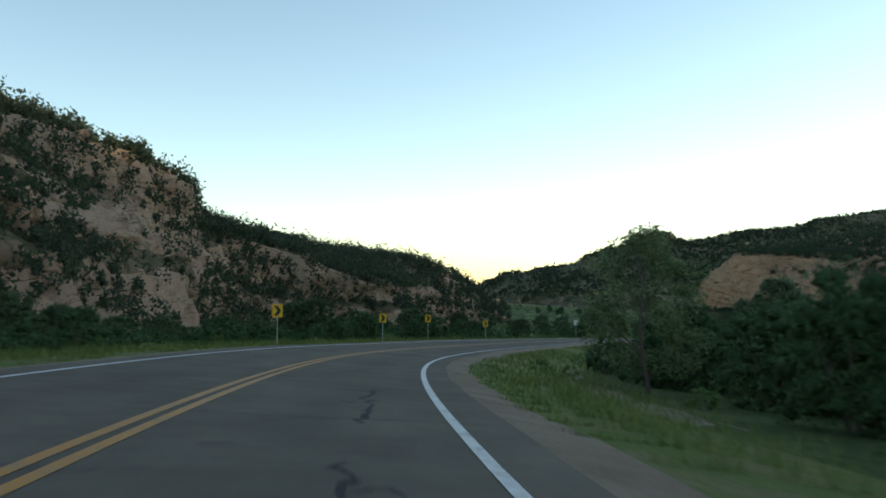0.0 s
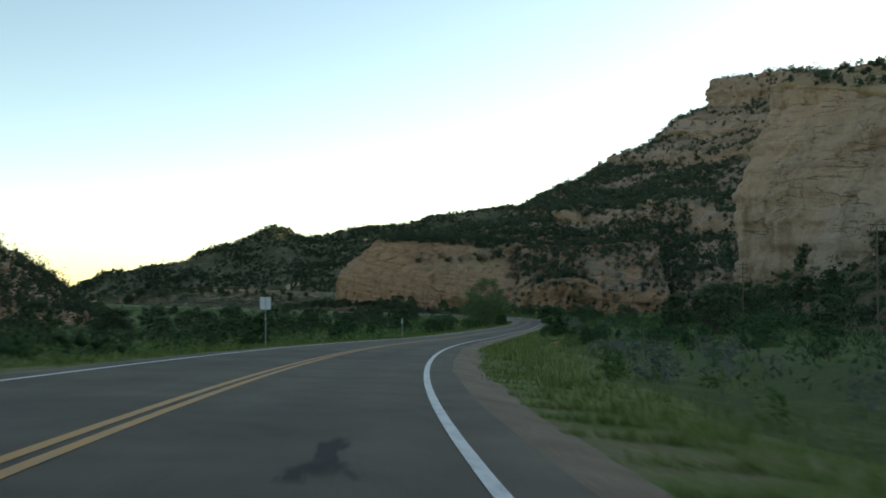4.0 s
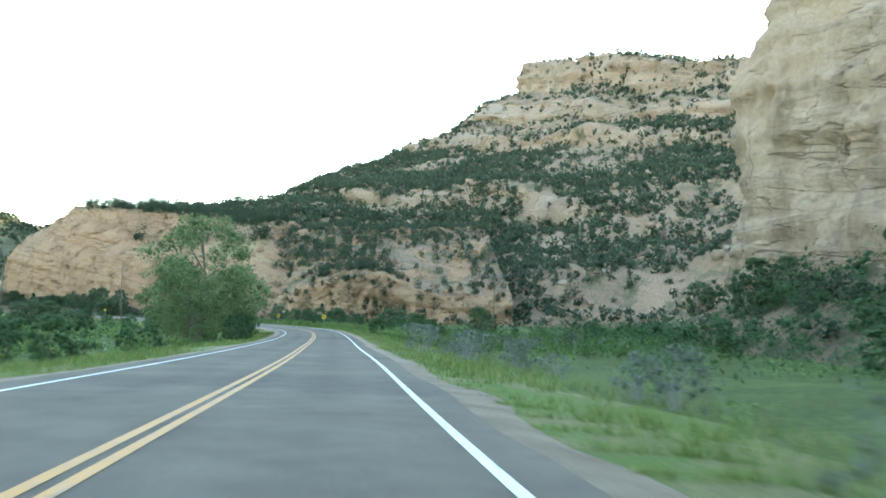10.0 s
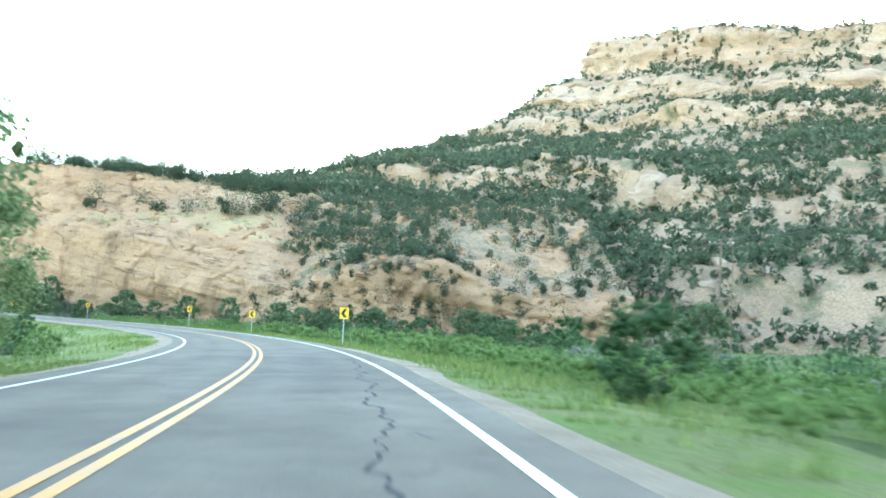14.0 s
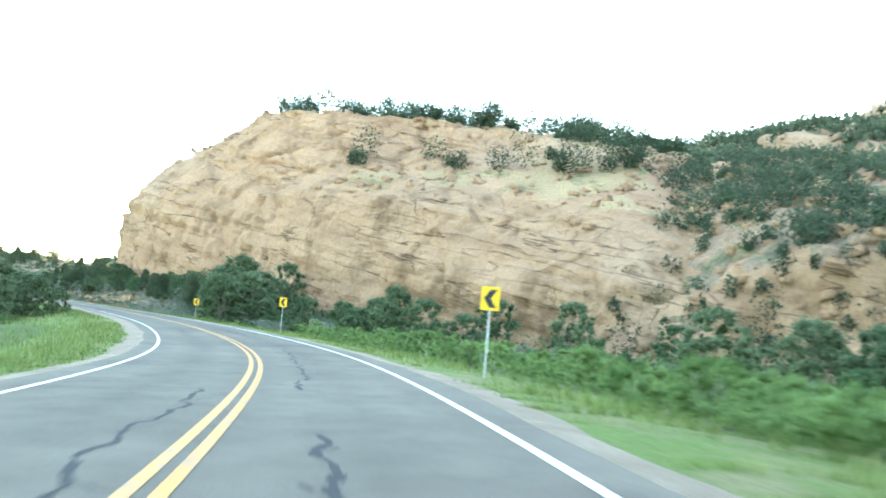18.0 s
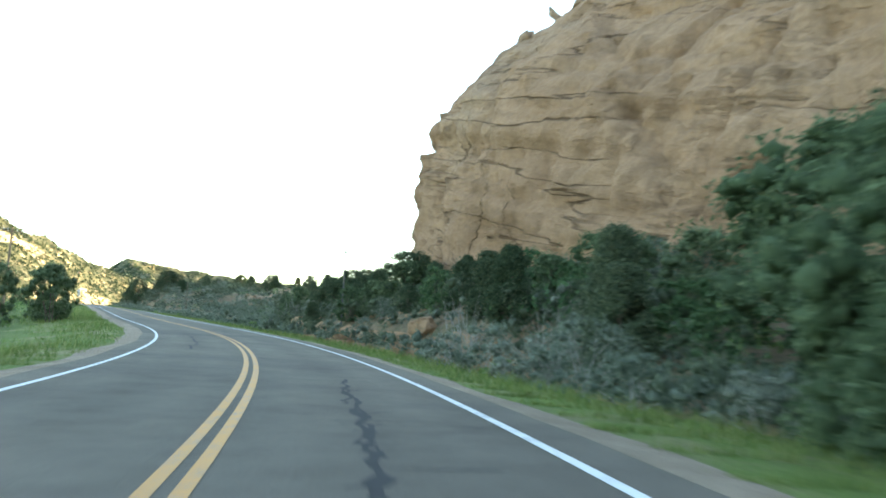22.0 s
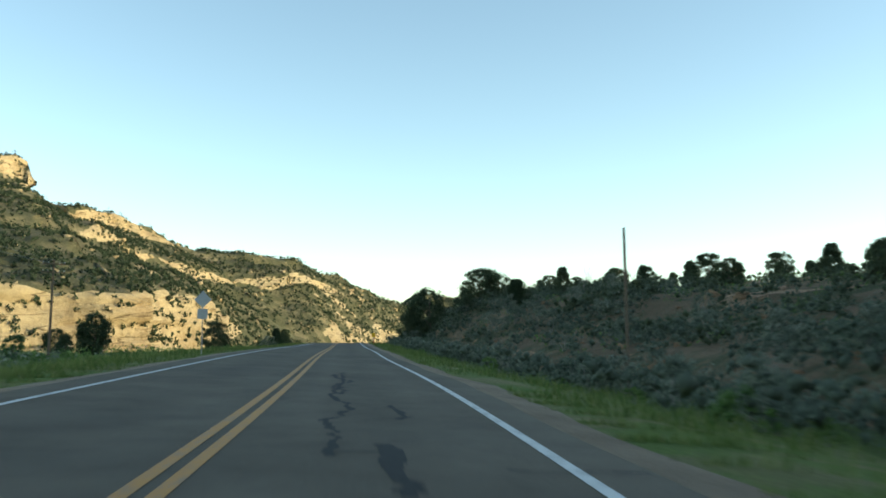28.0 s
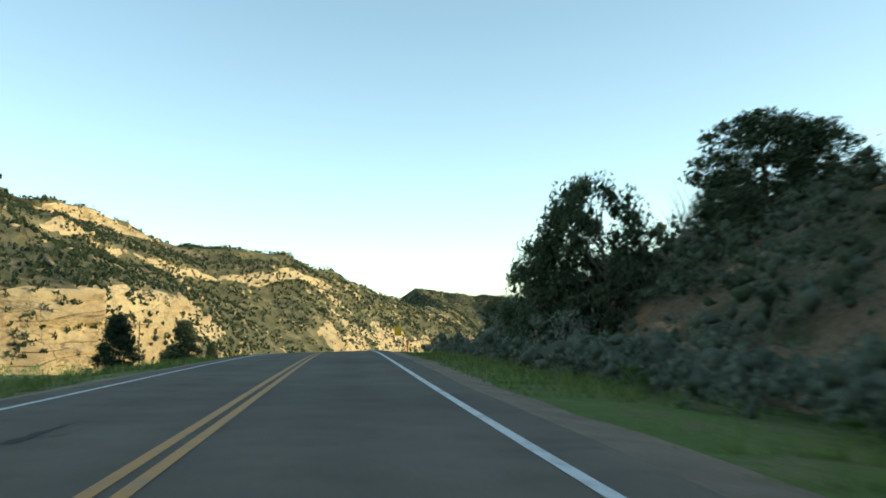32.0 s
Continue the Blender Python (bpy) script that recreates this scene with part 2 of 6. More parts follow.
def sandstone(name, light, mid, dark, size=1.0, dip=(0.05, -0.1)):
    """Layered weathered sandstone."""
    m, nt, b = material(name, 0.92, 0.2)
    big = noise_of(nt, 0.045 / size, 5)
    base = ramp(nt, big.outputs[0], [(0.3, mid), (0.52, light), (0.7, mid)])
    layers = noise_of(nt, 0.42 / size, 6, 0.65, (0.12, 0.12, 1.0), dip=dip)
    base = mix(nt, 0.38, base, ramp(nt, layers.outputs[0], [(0.32, dark), (0.45, mid), (0.6, light)]))
    stain = noise_of(nt, 0.22 / size, 5, 0.6, (1, 1, 0.12))
    base = mix(nt, ramp(nt, stain.outputs[0], [(0.52, grey(0.0)), (0.72, grey(0.55))]), base, tuple(c * 0.55 for c in dark))
    pale = noise_of(nt, 0.03 / size, 4)
    base = mix(nt, ramp(nt, pale.outputs[0], [(0.52, grey(0)), (0.75, grey(0.45))]), base, tuple(c * 0.5 + d for c, d in zip(light, (0.22, 0.20, 0.165))))
    fine = noise_of(nt, 2.2 / size, 8, 0.7)
    base = mix(nt, 1.0, base, ramp(nt, fine.outputs[0], [(0.3, grey(0.78)), (0.62, grey(1.06))]), "MULTIPLY")
    # bedding partings and joint cracks
    beds = noise_of(nt, 0.5 / size, 3, 0.5, (0.10, 0.10, 1.0), dip=dip)
    line = ramp(nt, beds.outputs[0], [(0.462, grey(0)), (0.474, grey(1)), (0.486, grey(0))])
    geo = nt.nodes.new("ShaderNodeNewGeometry")
    bend = noise_of(nt, 0.35 / size, 4)
    shift = nt.nodes.new("ShaderNodeVectorMath")
    shift.operation = "MULTIPLY_ADD"
    shift.inputs[1].default_value = (3.0 * size, 3.0 * size, 2.0 * size)
    nt.links.new(bend.outputs["Color"], shift.inputs[0])
    nt.links.new(geo.outputs["Position"], shift.inputs[2])
    mp = nt.nodes.new("ShaderNodeMapping")
    mp.inputs["Scale"].default_value = (0.22 / size, 0.22 / size, 0.075 / size)
    nt.links.new(shift.outputs[0], mp.inputs[0])
    vor = nt.nodes.new("ShaderNodeTexVoronoi")
    vor.feature = "DISTANCE_TO_EDGE"
    vor.inputs["Scale"].default_value = 1.0
    nt.links.new(mp.outputs[0], vor.inputs["Vector"])
    seam = ramp(nt, vor.outputs["Distance"], [(0.0, grey(1)), (0.018, grey(0))])
    gate = noise_of(nt, 0.12 / size, 3)
    seam = mix(nt, 1.0, seam, ramp(nt, gate.outputs[0], [(0.50, grey(0)), (0.64, grey(0.75))]), "MULTIPLY")
    bed_gate = noise_of(nt, 0.09 / size, 4)
    line = mix(nt, 1.0, line, ramp(nt, bed_gate.outputs[0], [(0.40, grey(0)), (0.54, grey(0.9))]), "MULTIPLY")
    cut = mix(nt, 1.0, line, seam, "LIGHTEN")
    base = mix(nt, mix(nt, 1.0, cut, grey(0.85), "MULTIPLY"), base, tuple(c * 0.35 for c in dark))
    nt.links.new(base, b.inputs["Base Color"])
    relief = mix(nt, 0.8, fine.outputs[0], cut, "SUBTRACT")
    ledges = noise_of(nt, 1.1 / size, 6, 0.7, (0.22, 0.22, 1.0), dip=dip)
    broken = noise_of(nt, 0.07 / size, 4)
    relief = mix(nt, ramp(nt, broken.outputs[0], [(0.44, grey(0.12)), (0.58, grey(0.6))]), relief, ramp(nt, ledges.outputs[0], [(0.40, grey(0)), (0.47, grey(0.7)), (0.55, grey(0.55)), (0.6, grey(1))]))
    bump(nt, b, relief, 0.9, 0.5 * size)
    return m


def soil(name, light, dark, green, size=1.0, green_at=0.55):
    m, nt, b = material(name, 0.95, 0.15)
    big = noise_of(nt, 0.05 / size, 6)
    base = ramp(nt, big.outputs[0], [(0.35, dark), (0.65, light)])
    cover = noise_of(nt, 0.16 / size, 8, 0.65)
    base = mix(nt, ramp(nt, cover.outputs[0], [(green_at - 0.06, grey(0)), (green_at + 0.06, grey(0.9))]), base, green)
    fine = noise_of(nt, 3.0 / size, 8, 0.75)
    base = mix(nt, 1.0, base, ramp(nt, fine.outputs[0], [(0.3, grey(0.5)), (0.66, grey(1.25))]), "MULTIPLY")
    nt.links.new(base, b.inputs["Base Color"])
    bump(nt, b, fine.outputs[0], 0.8, 0.25 * size)
    return m


def leaves(name, a, b_col, c, rough=0.85):
    """Foliage: colour varies leaf by leaf and plant by plant."""
    m, nt, b = material(name, rough, 0.06)
    geo = nt.nodes.new("ShaderNodeNewGeometry")
    info = nt.nodes.new("ShaderNodeObjectInfo")
    col = ramp(nt, geo.outputs["Random Per Island"], [(0.0, a), (0.55, b_col), (1.0, c)])
    tone = ramp(nt, info.outputs["Random"], [(0.0, (0.72, 0.78, 0.7)), (1.0, (1.2, 1.15, 1.1))])
    col = mix(nt, 1.0, col, tone, "MULTIPLY")
    nt.links.new(col, b.inputs["Base Color"])
    b.inputs["Subsurface Weight"].default_value = 0.0
    tr = nt.nodes.new("ShaderNodeBsdfTranslucent")
    nt.links.new(col, tr.inputs["Color"])
    sh = nt.nodes.new("ShaderNodeMixShader")
    sh.inputs[0].default_value = 0.38
    nt.links.new(b.outputs[0], sh.inputs[1])
    nt.links.new(tr.outputs[0], sh.inputs[2])
    nt.links.new(sh.outputs[0], nt.nodes["Material Output"].inputs[0])
    m["tone"] = b_col
    return m


def plain(name, col, rough=0.6, metal=0.0, vary=0.25, scale=6.0, rough_bump=0.15):
    m, nt, b = material(name, rough, 0.4)
    b.inputs["Metallic"].default_value = metal
    n = noise_of(nt, scale, 6)
    nt.links.new(ramp(nt, n.outputs[0], [(0.3, tuple(c * (1 - vary) for c in col)), (0.7, tuple(min(c * (1 + vary), 1) for c in col))]), b.inputs["Base Color"])
    bump(nt, b, n.outputs[0], rough_bump, 0.02)
    return m


ROCK_GOLD = sandstone("golden_sandstone", (0.42, 0.245, 0.147), (0.345, 0.193, 0.112), (0.205, 0.106, 0.057), 1.0, (0.08, -0.17))
ROCK_PALE = sandstone("pale_sandstone", (0.50, 0.338, 0.23), (0.42, 0.268, 0.175), (0.255, 0.152, 0.093), 1.6)
ROCK_MESA = sandstone("mesa_sandstone", (0.405, 0.278, 0.203), (0.34, 0.222, 0.154), (0.235, 0.148, 0.096), 3.0)
ROCK_FAR = sandstone("far_sandstone", (0.52, 0.41, 0.25), (0.40, 0.295, 0.17), (0.27, 0.175, 0.095), 4.0)
SOIL_GOLD = soil("ledge_soil", (0.40, 0.27, 0.155), (0.29, 0.19, 0.105), (0.12, 0.125, 0.06), 0.8, 0.6)
SOIL_SLOPE = soil("slope_soil", (0.36, 0.235, 0.16), (0.26, 0.168, 0.112), (0.12, 0.118, 0.07), 1.8, 0.56)
SOIL_FAR = soil("far_slope_soil", (0.225, 0.19, 0.115), (0.155, 0.136, 0.080), (0.085, 0.088, 0.048), 4.0, 0.45)
SOIL_BANK = soil("bank_soil", (0.25, 0.165, 0.105), (0.16, 0.11, 0.07), (0.06, 0.072, 0.034), 0.6, 0.52)
MEADOW = soil("meadow_ground", (0.145, 0.185, 0.058), (0.082, 0.112, 0.036), (0.078, 0.115, 0.036), 1.2, 0.5)
VERGE = soil("verge_ground", (0.25, 0.215, 0.11), (0.14, 0.16, 0.055), (0.115, 0.18, 0.042), 0.35, 0.48)
LEAF_JUNIPER = leaves("juniper_leaves", (0.044, 0.064, 0.040), (0.078, 0.106, 0.064), (0.130, 0.158, 0.096))
LEAF_FAR = leaves("far_tree_leaves", (0.046, 0.066, 0.044), (0.072, 0.096, 0.064), (0.108, 0.130, 0.090))
LEAF_COTTON = leaves("cottonwood_leaves", (0.090, 0.136, 0.062), (0.156, 0.214, 0.102), (0.225, 0.285, 0.145))
LEAF_WILLOW = leaves("willow_leaves", (0.046, 0.088, 0.044), (0.084, 0.148, 0.074), (0.132, 0.212, 0.100))
LEAF_BROAD = leaves("broad_leaves", (0.066, 0.100, 0.056), (0.114, 0.160, 0.090), (0.176, 0.230, 0.134))
LEAF_SCRUB = leaves("scrub_leaves", (0.060, 0.078, 0.052), (0.102, 0.128, 0.084), (0.165, 0.190, 0.130))
LEAF_SAGE = leaves("sage_leaves", (0.108, 0.130, 0.106), (0.190, 0.220, 0.180), (0.300, 0.330, 0.280))
LEAF_RABBIT = leaves("rabbitbrush_leaves", (0.088, 0.146, 0.052), (0.150, 0.236, 0.086), (0.230, 0.320, 0.126))
LEAF_GRASS = leaves("grass_blades", (0.090, 0.142, 0.042), (0.158, 0.222, 0.070), (0.300, 0.300, 0.130))
# darker copy of each leaf colour: shade inside the crowns, painted in
INNER_SHADED = {m.name: leaves("inner_shaded_" + m.name, *[tuple(c * k for c in m["tone"]) for k in (0.6, 0.8, 1.0)]) for m in (LEAF_JUNIPER, LEAF_COTTON, LEAF_WILLOW, LEAF_BROAD, LEAF_SCRUB, LEAF_SAGE, LEAF_RABBIT)}
BARK = plain("bark", (0.13, 0.10, 0.075), 0.95, 0, 0.4, 14.0, 0.8)
BARK_GREY = plain("grey_dead_wood", (0.27, 0.25, 0.225), 0.95, 0, 0.3, 14.0, 0.6)
POLE_WOOD = plain("weathered_pole_wood", (0.16, 0.115, 0.08), 0.9, 0, 0.3, 10.0, 0.5)
STEEL = plain("galvanised_steel", (0.42, 0.43, 0.43), 0.45, 0.9, 0.15, 20.0)
SIGN_BACK = plain("sign_back_aluminium", (0.55, 0.55, 0.54), 0.5, 0.5, 0.08, 8.0, 0.05)
SIGN_YELLOW = plain("sign_yellow", (0.80, 0.42, 0.015), 0.5, 0, 0.06, 5.0, 0.02)
SIGN_BLACK = plain("sign_black", (0.012, 0.012, 0.012), 0.5, 0, 0.2, 5.0, 0.02)
SIGN_GREEN = plain("sign_green", (0.01, 0.22, 0.12), 0.5, 0, 0.1, 5.0, 0.02)
SIGN_WHITE = plain("sign_white", (0.75, 0.75, 0.73), 0.5, 0, 0.08, 5.0, 0.02)
MARKER_ORANGE = plain("marker_orange", (0.75, 0.13, 0.02), 0.55, 0, 0.1, 5.0, 0.02)
WIRE = plain("wire_metal", (0.10, 0.10, 0.10), 0.5, 0.6, 0.1, 3.0)


def asphalt_material():
    """Aged asphalt: paler worn wheel tracks, darker oily lane centres, stains, patches and grit."""
    m, nt, b = material("worn_asphalt", 0.86, 0.14)
    big = noise_of(nt, 0.35, 6)
    base = ramp(nt, big.outputs[0], [(0.3, (0.113, 0.094, 0.072)), (0.7, (0.156, 0.131, 0.101))])
    patch = noise_of(nt, 0.09, 3)
    base = mix(nt, ramp(nt, patch.outputs[0], [(0.55, grey(0)), (0.62, grey(0.4))]), base, (0.078, 0.070, 0.058))
    at = nt.nodes.new("ShaderNodeAttribute")
    at.attribute_name = "across"
    side = nt.nodes.new("ShaderNodeMath")
    side.operation = "ABSOLUTE"
    nt.links.new(at.outputs["Fac"], side.inputs[0])
    share = nt.nodes.new("ShaderNodeMath")
    share.operation = "DIVIDE"
    share.inputs[1].default_value = 4.0
    nt.links.new(side.outputs[0], share.inputs[0])
    tracks = ramp(nt, share.outputs[0], [(0.0, grey(0.88)), (0.2, grey(1.10)), (0.42, grey(0.86)), (0.62, grey(1.10)), (0.8, grey(0.93)), (0.96, grey(1.14))])
    fade = noise_of(nt, 0.16, 4)
    base = mix(nt, ramp(nt, fade.outputs[0], [(0.35, grey(0.25)), (0.65, grey(1.0))]), base, mix(nt, 1.0, base, tracks, "MULTIPLY"))
    blot = noise_of(nt, 1.3, 5, 0.65)
    base = mix(nt, 1.0, base, ramp(nt, blot.outputs[0], [(0.28, grey(0.80)), (0.5, grey(1.0)), (0.75, grey(1.12))]), "MULTIPLY")
    grit = noise_of(nt, 60, 3, 0.7)
    base = mix(nt, 1.0, base, ramp(nt, grit.outputs[0], [(0.3, grey(0.65)), (0.7, grey(1.3))]), "MULTIPLY")
    nt.links.new(base, b.inputs["Base Color"])
    bump(nt, b, grit.outputs[0], 0.5, 0.01)
    return m


def gravel_material():
    m, nt, b = material("shoulder_gravel", 0.95, 0.2)
    big = noise_of(nt, 0.8, 6)
    base = ramp(nt, big.outputs[0], [(0.3, (0.225, 0.165, 0.115)), (0.7, (0.335, 0.255, 0.185))])
    grit = noise_of(nt, 25, 5, 0.75)
    base = mix(nt, 1.0, base, ramp(nt, grit.outputs[0], [(0.3, grey(0.55)), (0.7, grey(1.3))]), "MULTIPLY")
    nt.links.new(base, b.inputs["Base Color"])
    bump(nt, b, grit.outputs[0], 0.9, 0.04)
    return m


def paint_material(name, col):
    m, nt, b = material(name, 0.6, 0.4)
    wear = noise_of(nt, 5.0, 8, 0.75)
    base = mix(nt, ramp(nt, wear.outputs[0], [(0.36, grey(0.8)), (0.5, grey(0))]), col, (0.13, 0.13, 0.13))
    nt.links.new(base, b.inputs["Base Color"])
    return m


ASPHALT, GRAVEL = asphalt_material(), gravel_material()
PAINT_WHITE, PAINT_YELLOW = paint_material("white_line_paint", (0.60, 0.60, 0.58)), paint_material("yellow_line_paint", (0.47, 0.19, 0.018))
TAR = plain("crack_sealant", (0.022, 0.021, 0.021), 0.95, 0, 0.3, 9.0)

# ---- road ----
def ribbon(name, lats, lift, mat, s0=0, s1=None, wobble=0.0, drop=None):
    """A strip along the road between lateral offsets; lift over the banked surface."""
    i0, i1 = int(s0 / 2), len(RS) if s1 is None else int(s1 / 2)
    idx = np.arange(i0, i1)
    rows = []
    for n, lat in enumerate(lats):
        off = np.full(len(idx), float(lat))
        if wobble and n in (0, len(lats) - 1):
            off = off + np.sign(lat) * wobble * fbm(np.stack([RS[idx], 0 * RS[idx] + lat, 0 * RS[idx]], 1), 6, 3)
        z = RC[idx, 2] - off * BANK[idx] + (lift if drop is None else drop[n])
        rows.append(np.stack([RC[idx, 0] + RIGHT[idx, 0] * off, RC[idx, 1] + RIGHT[idx, 1] * off, z], 1))
    v = np.stack(rows, 1)
    n, k = v.shape[:2]
    ids = np.arange(n * k).reshape(n, k)
    f = np.stack([ids[:-1, :-1], ids[:-1, 1:], ids[1:, 1:], ids[1:, :-1]], -1).reshape(-1, 4)
    me = put_mesh(name, v.reshape(-1, 3), f, [mat], smooth=True)
    me.attributes.new("across", "FLOAT", "POINT").data.foreach_set("value", np.tile(np.asarray(lats, np.float32), n))
    return new(name, me)


VERGE_LAT, VERGE_DROP = (4.65, 6.2, 7.8, 10.0, 13.0, 16.0), (-0.12, -0.2, -0.42, -0.72, -1.15, -1.9)
tagged(ribbon("road", [-3.95, -3, -2, -1, 0, 1, 2, 3, 3.95], 0.0, ASPHALT, wobble=0.10), "worn grey two-lane asphalt road with sealed cracks", "road", kind="structure")
for name, lats, mat, label in (
    ("edge_line", (-3.335, -3.215), PAINT_WHITE, "worn white edge line on asphalt"), ("edge_line", (3.21, 3.34), PAINT_WHITE, "worn white edge line on asphalt"),
    ("centre_line", (-0.180, -0.055), PAINT_YELLOW, "yellow half of the double centre line"), ("centre_line", (0.055, 0.180), PAINT_YELLOW, "yellow half of the double centre line")):
    tagged(ribbon(name, lats, 0.006, mat), label, "road marking", kind="structure")
for side in (-1, 1):
    lats = [side * v for v in (3.80, 4.1, 4.4, 4.85)]
    tagged(ribbon("shoulder", lats if side > 0 else lats[::-1], 0, GRAVEL, wobble=0.25, drop=[-0.02, -0.03, -0.06, -0.12] if side > 0 else [-0.12, -0.06, -0.03, -0.02]),
           "tan gravel road shoulder", "shoulder", kind="structure")
    lats = [side * v for v in VERGE_LAT]
    drop = list(VERGE_DROP)
    tagged(ribbon("verge", lats if side > 0 else lats[::-1], 0, VERGE, wobble=0.4, drop=drop if side > 0 else drop[::-1]),
           "grassy road verge with patches of bare soil", "verge", kind="structure")


def ground_sheet():
    xs = np.r_[-4500, -3000, -2000, -1400, -1000, -700, -500, np.arange(-350, 500, 7.0), 560, 700, 1000, 1500, 2500, 4500]
    ys = np.r_[-4500, -2500, -1200, -600, -300, np.arange(-120, 900, 7.0), 960, 1040, 1140, 1300, 1500, 1800, 2200, 2800, 3600, 4800]
    gx, gy = np.meshgrid(xs, ys, indexing="ij")
    z = ground_z(gx.ravel(), gy.ravel())
    v = np.stack([gx.ravel(), gy.ravel(), z], 1)
    ids = np.arange(len(v)).reshape(len(xs), len(ys))
    f = np.stack([ids[:-1, :-1], ids[1:, :-1], ids[1:, 1:], ids[:-1, 1:]], -1).reshape(-1, 4)
    return new("ground", put_mesh("ground", v, f, [MEADOW], smooth=True))


tagged(ground_sheet(), "green valley floor with grass and low brush", "ground", kind="structure")


# ---- hills and cliffs ----
def between(ribs, per):
    """Rows of a smooth loft through ribs, per[i] steps from rib i to the next."""
    n, out = len(ribs), []
    for i in range(n - 1):
        p0, p1, p2, p3 = ribs[max(i - 1, 0)], ribs[i], ribs[i + 1], ribs[min(i + 2, n - 1)]
        for t in np.arange(per[i]) / per[i]:
            out.append(0.5 * (2 * p1 + (p2 - p0) * t + (2 * p0 - 5 * p1 + 4 * p2 - p3) * t * t + (3 * p1 - p0 - 3 * p2 + p3) * t**3) * 0.6
                       + 0.4 * (p1 * (1 - t) + p2 * t))
    out.append(ribs[-1])
    return np.array(out)


FIELDS = {}


def landform(name, ribs, res, mats, label, category, shut=0, dip=(0, 0), layer=2.5, cliff=1.0, big=(22, 2.5), rough=(9, 0.7), limit=0.62, vres=None, patch=0.3, wander=0.0):
    """A hill or cliff lofted over ribs (foot to back), weathered into layers and joints where it is steep."""
    ribs = np.array(ribs, float)
    ribs[:, 0, 2] -= 7
    if shut:
        back = ribs[:, -1:] + (ribs[:, -1:] - ribs[:, -2:-1]) * 0.15
        back[..., 2] = -45
        ribs = np.concatenate([ribs, back], 1)
    per = [max(2, int(np.ceil(np.linalg.norm(ribs[i + 1] - ribs[i], axis=1)[: max(2, ribs.shape[1] - 1)].mean() / res))) for i in range(len(ribs) - 1)]
    g = between(ribs, per)
    vres = vres or res
    cols = []
    for k in range(g.shape[1] - 1):
        n = max(2, int(np.ceil(np.linalg.norm(g[:, k + 1] - g[:, k], axis=1).mean() / vres)))
        cols += [g[:, k] * (1 - t) + g[:, k + 1] * t for t in np.arange(n) / n]
    cols.append(g[:, -1])
    g = np.stack(cols, 1)
    # soften the profile a little
    for _ in range(2):
        g[:, 1:-1] = 0.25 * g[:, :-2] + 0.5 * g[:, 1:-1] + 0.25 * g[:, 2:]
    if wander:
        q = g[:, 1:-1].reshape(-1, 3) * np.array([1, 1, 0.0])
        g[:, 1:-1, 2] += (wander * fbm(q, 55, 3)).reshape(g[:, 1:-1].shape[:2]) * smooth01(np.arange(1, g.shape[1] - 1) / 12.0)
    du, dv = np.gradient(g, axis=0), np.gradient(g, axis=1)
    nor = np.cross(du, dv)
    nor /= np.linalg.norm(nor, axis=2, keepdims=True) + 1e-9
    if nor[..., 2].mean() < 0:
        nor = -nor
    steep = smooth01((np.sqrt(np.clip(1 - nor[..., 2] ** 2, 0, 1)) - limit) / 0.25)
    p, s, nn = g.reshape(-1, 3), steep.ravel(), nor.reshape(-1, 3)
    zs = p[:, 2] + p[:, 0] * dip[0] + p[:, 1] * dip[1] + 0.16 * layer * fbm(p, 14 * layer, 3)
    run = np.stack([p[:, 0], p[:, 1], 0 * s], 1)
    lay = groove = 0
    for size, amp in ((layer * 3.1, 0.9), (layer, 0.6), (layer * 0.37, 0.25)):
        k = zs / size
        f = k - np.floor(k)
        a, b = hashed(np.floor(k), 0 * k + 3, 0 * k + size * 7), hashed(np.floor(k) + 1, 0 * k + 3, 0 * k + size * 7)
        lay = lay + amp * ((a + (b - a) * smooth01((f - 0.9) / 0.1)) * 2 - 1)
        groove = groove + amp * (a > 0.35) * np.exp(-((f - 0.93) * size / (0.09 * layer + 0.12)) ** 2) * (0.4 + 0.6 * vnoise(p / (size * 3)))
    joint = 0
    for size, amp in ((layer * 3.4, 0.7), (layer * 1.2, 0.4)):
        warp = run / size + 0.4 * np.stack([vnoise(run / (size * 1.5)), vnoise(run / (size * 1.5) + 9), 0 * s], 1)
        cell = np.floor(zs / (size * 1.9))
        w0, w1 = warp[:, 0] + cell * 0.37, warp[:, 1] + cell * 0.61
        joint = joint + amp * (hashed(np.floor(w0), np.floor(w1), cell) * 2 - 1)
        near = np.minimum(np.abs(w0 - np.round(w0)), np.abs(w1 - np.round(w1))) * size
        groove = groove + 1.1 * amp * np.exp(-((near / (0.09 * layer + 0.10)) ** 2)) * (hashed(np.round(w0), np.round(w1), cell + 5) > 0.35)
    worn = smooth01(0.3 + 1.5 * fbm(p * np.array([1, 1, 1.8]), layer * 5.5, 3))
    groove = groove * (0.25 + 0.75 * worn)
    lay = lay * (0.4 + 0.6 * worn)
    d = s * (cliff * ((lay + joint) * 0.40 - groove * 0.62) * layer + big[1] * fbm(p, big[0], 3) + 0.14 * layer * fbm(p, layer * 0.6, 3)) + (1 - s) * rough[1] * fbm(p, rough[0], 4)
    nn = nn * np.array([1, 1, 0.35]) * s[:, None] + np.array([0, 0, 1]) * (1 - s)[:, None]
    edge = np.ones(g.shape[:2])
    edge[:, 0] = edge[:, -1] = 0.3
    v = p + nn * (d * edge.ravel())[:, None]
    n, k = g.shape[:2]
    ids = np.arange(n * k).reshape(n, k)
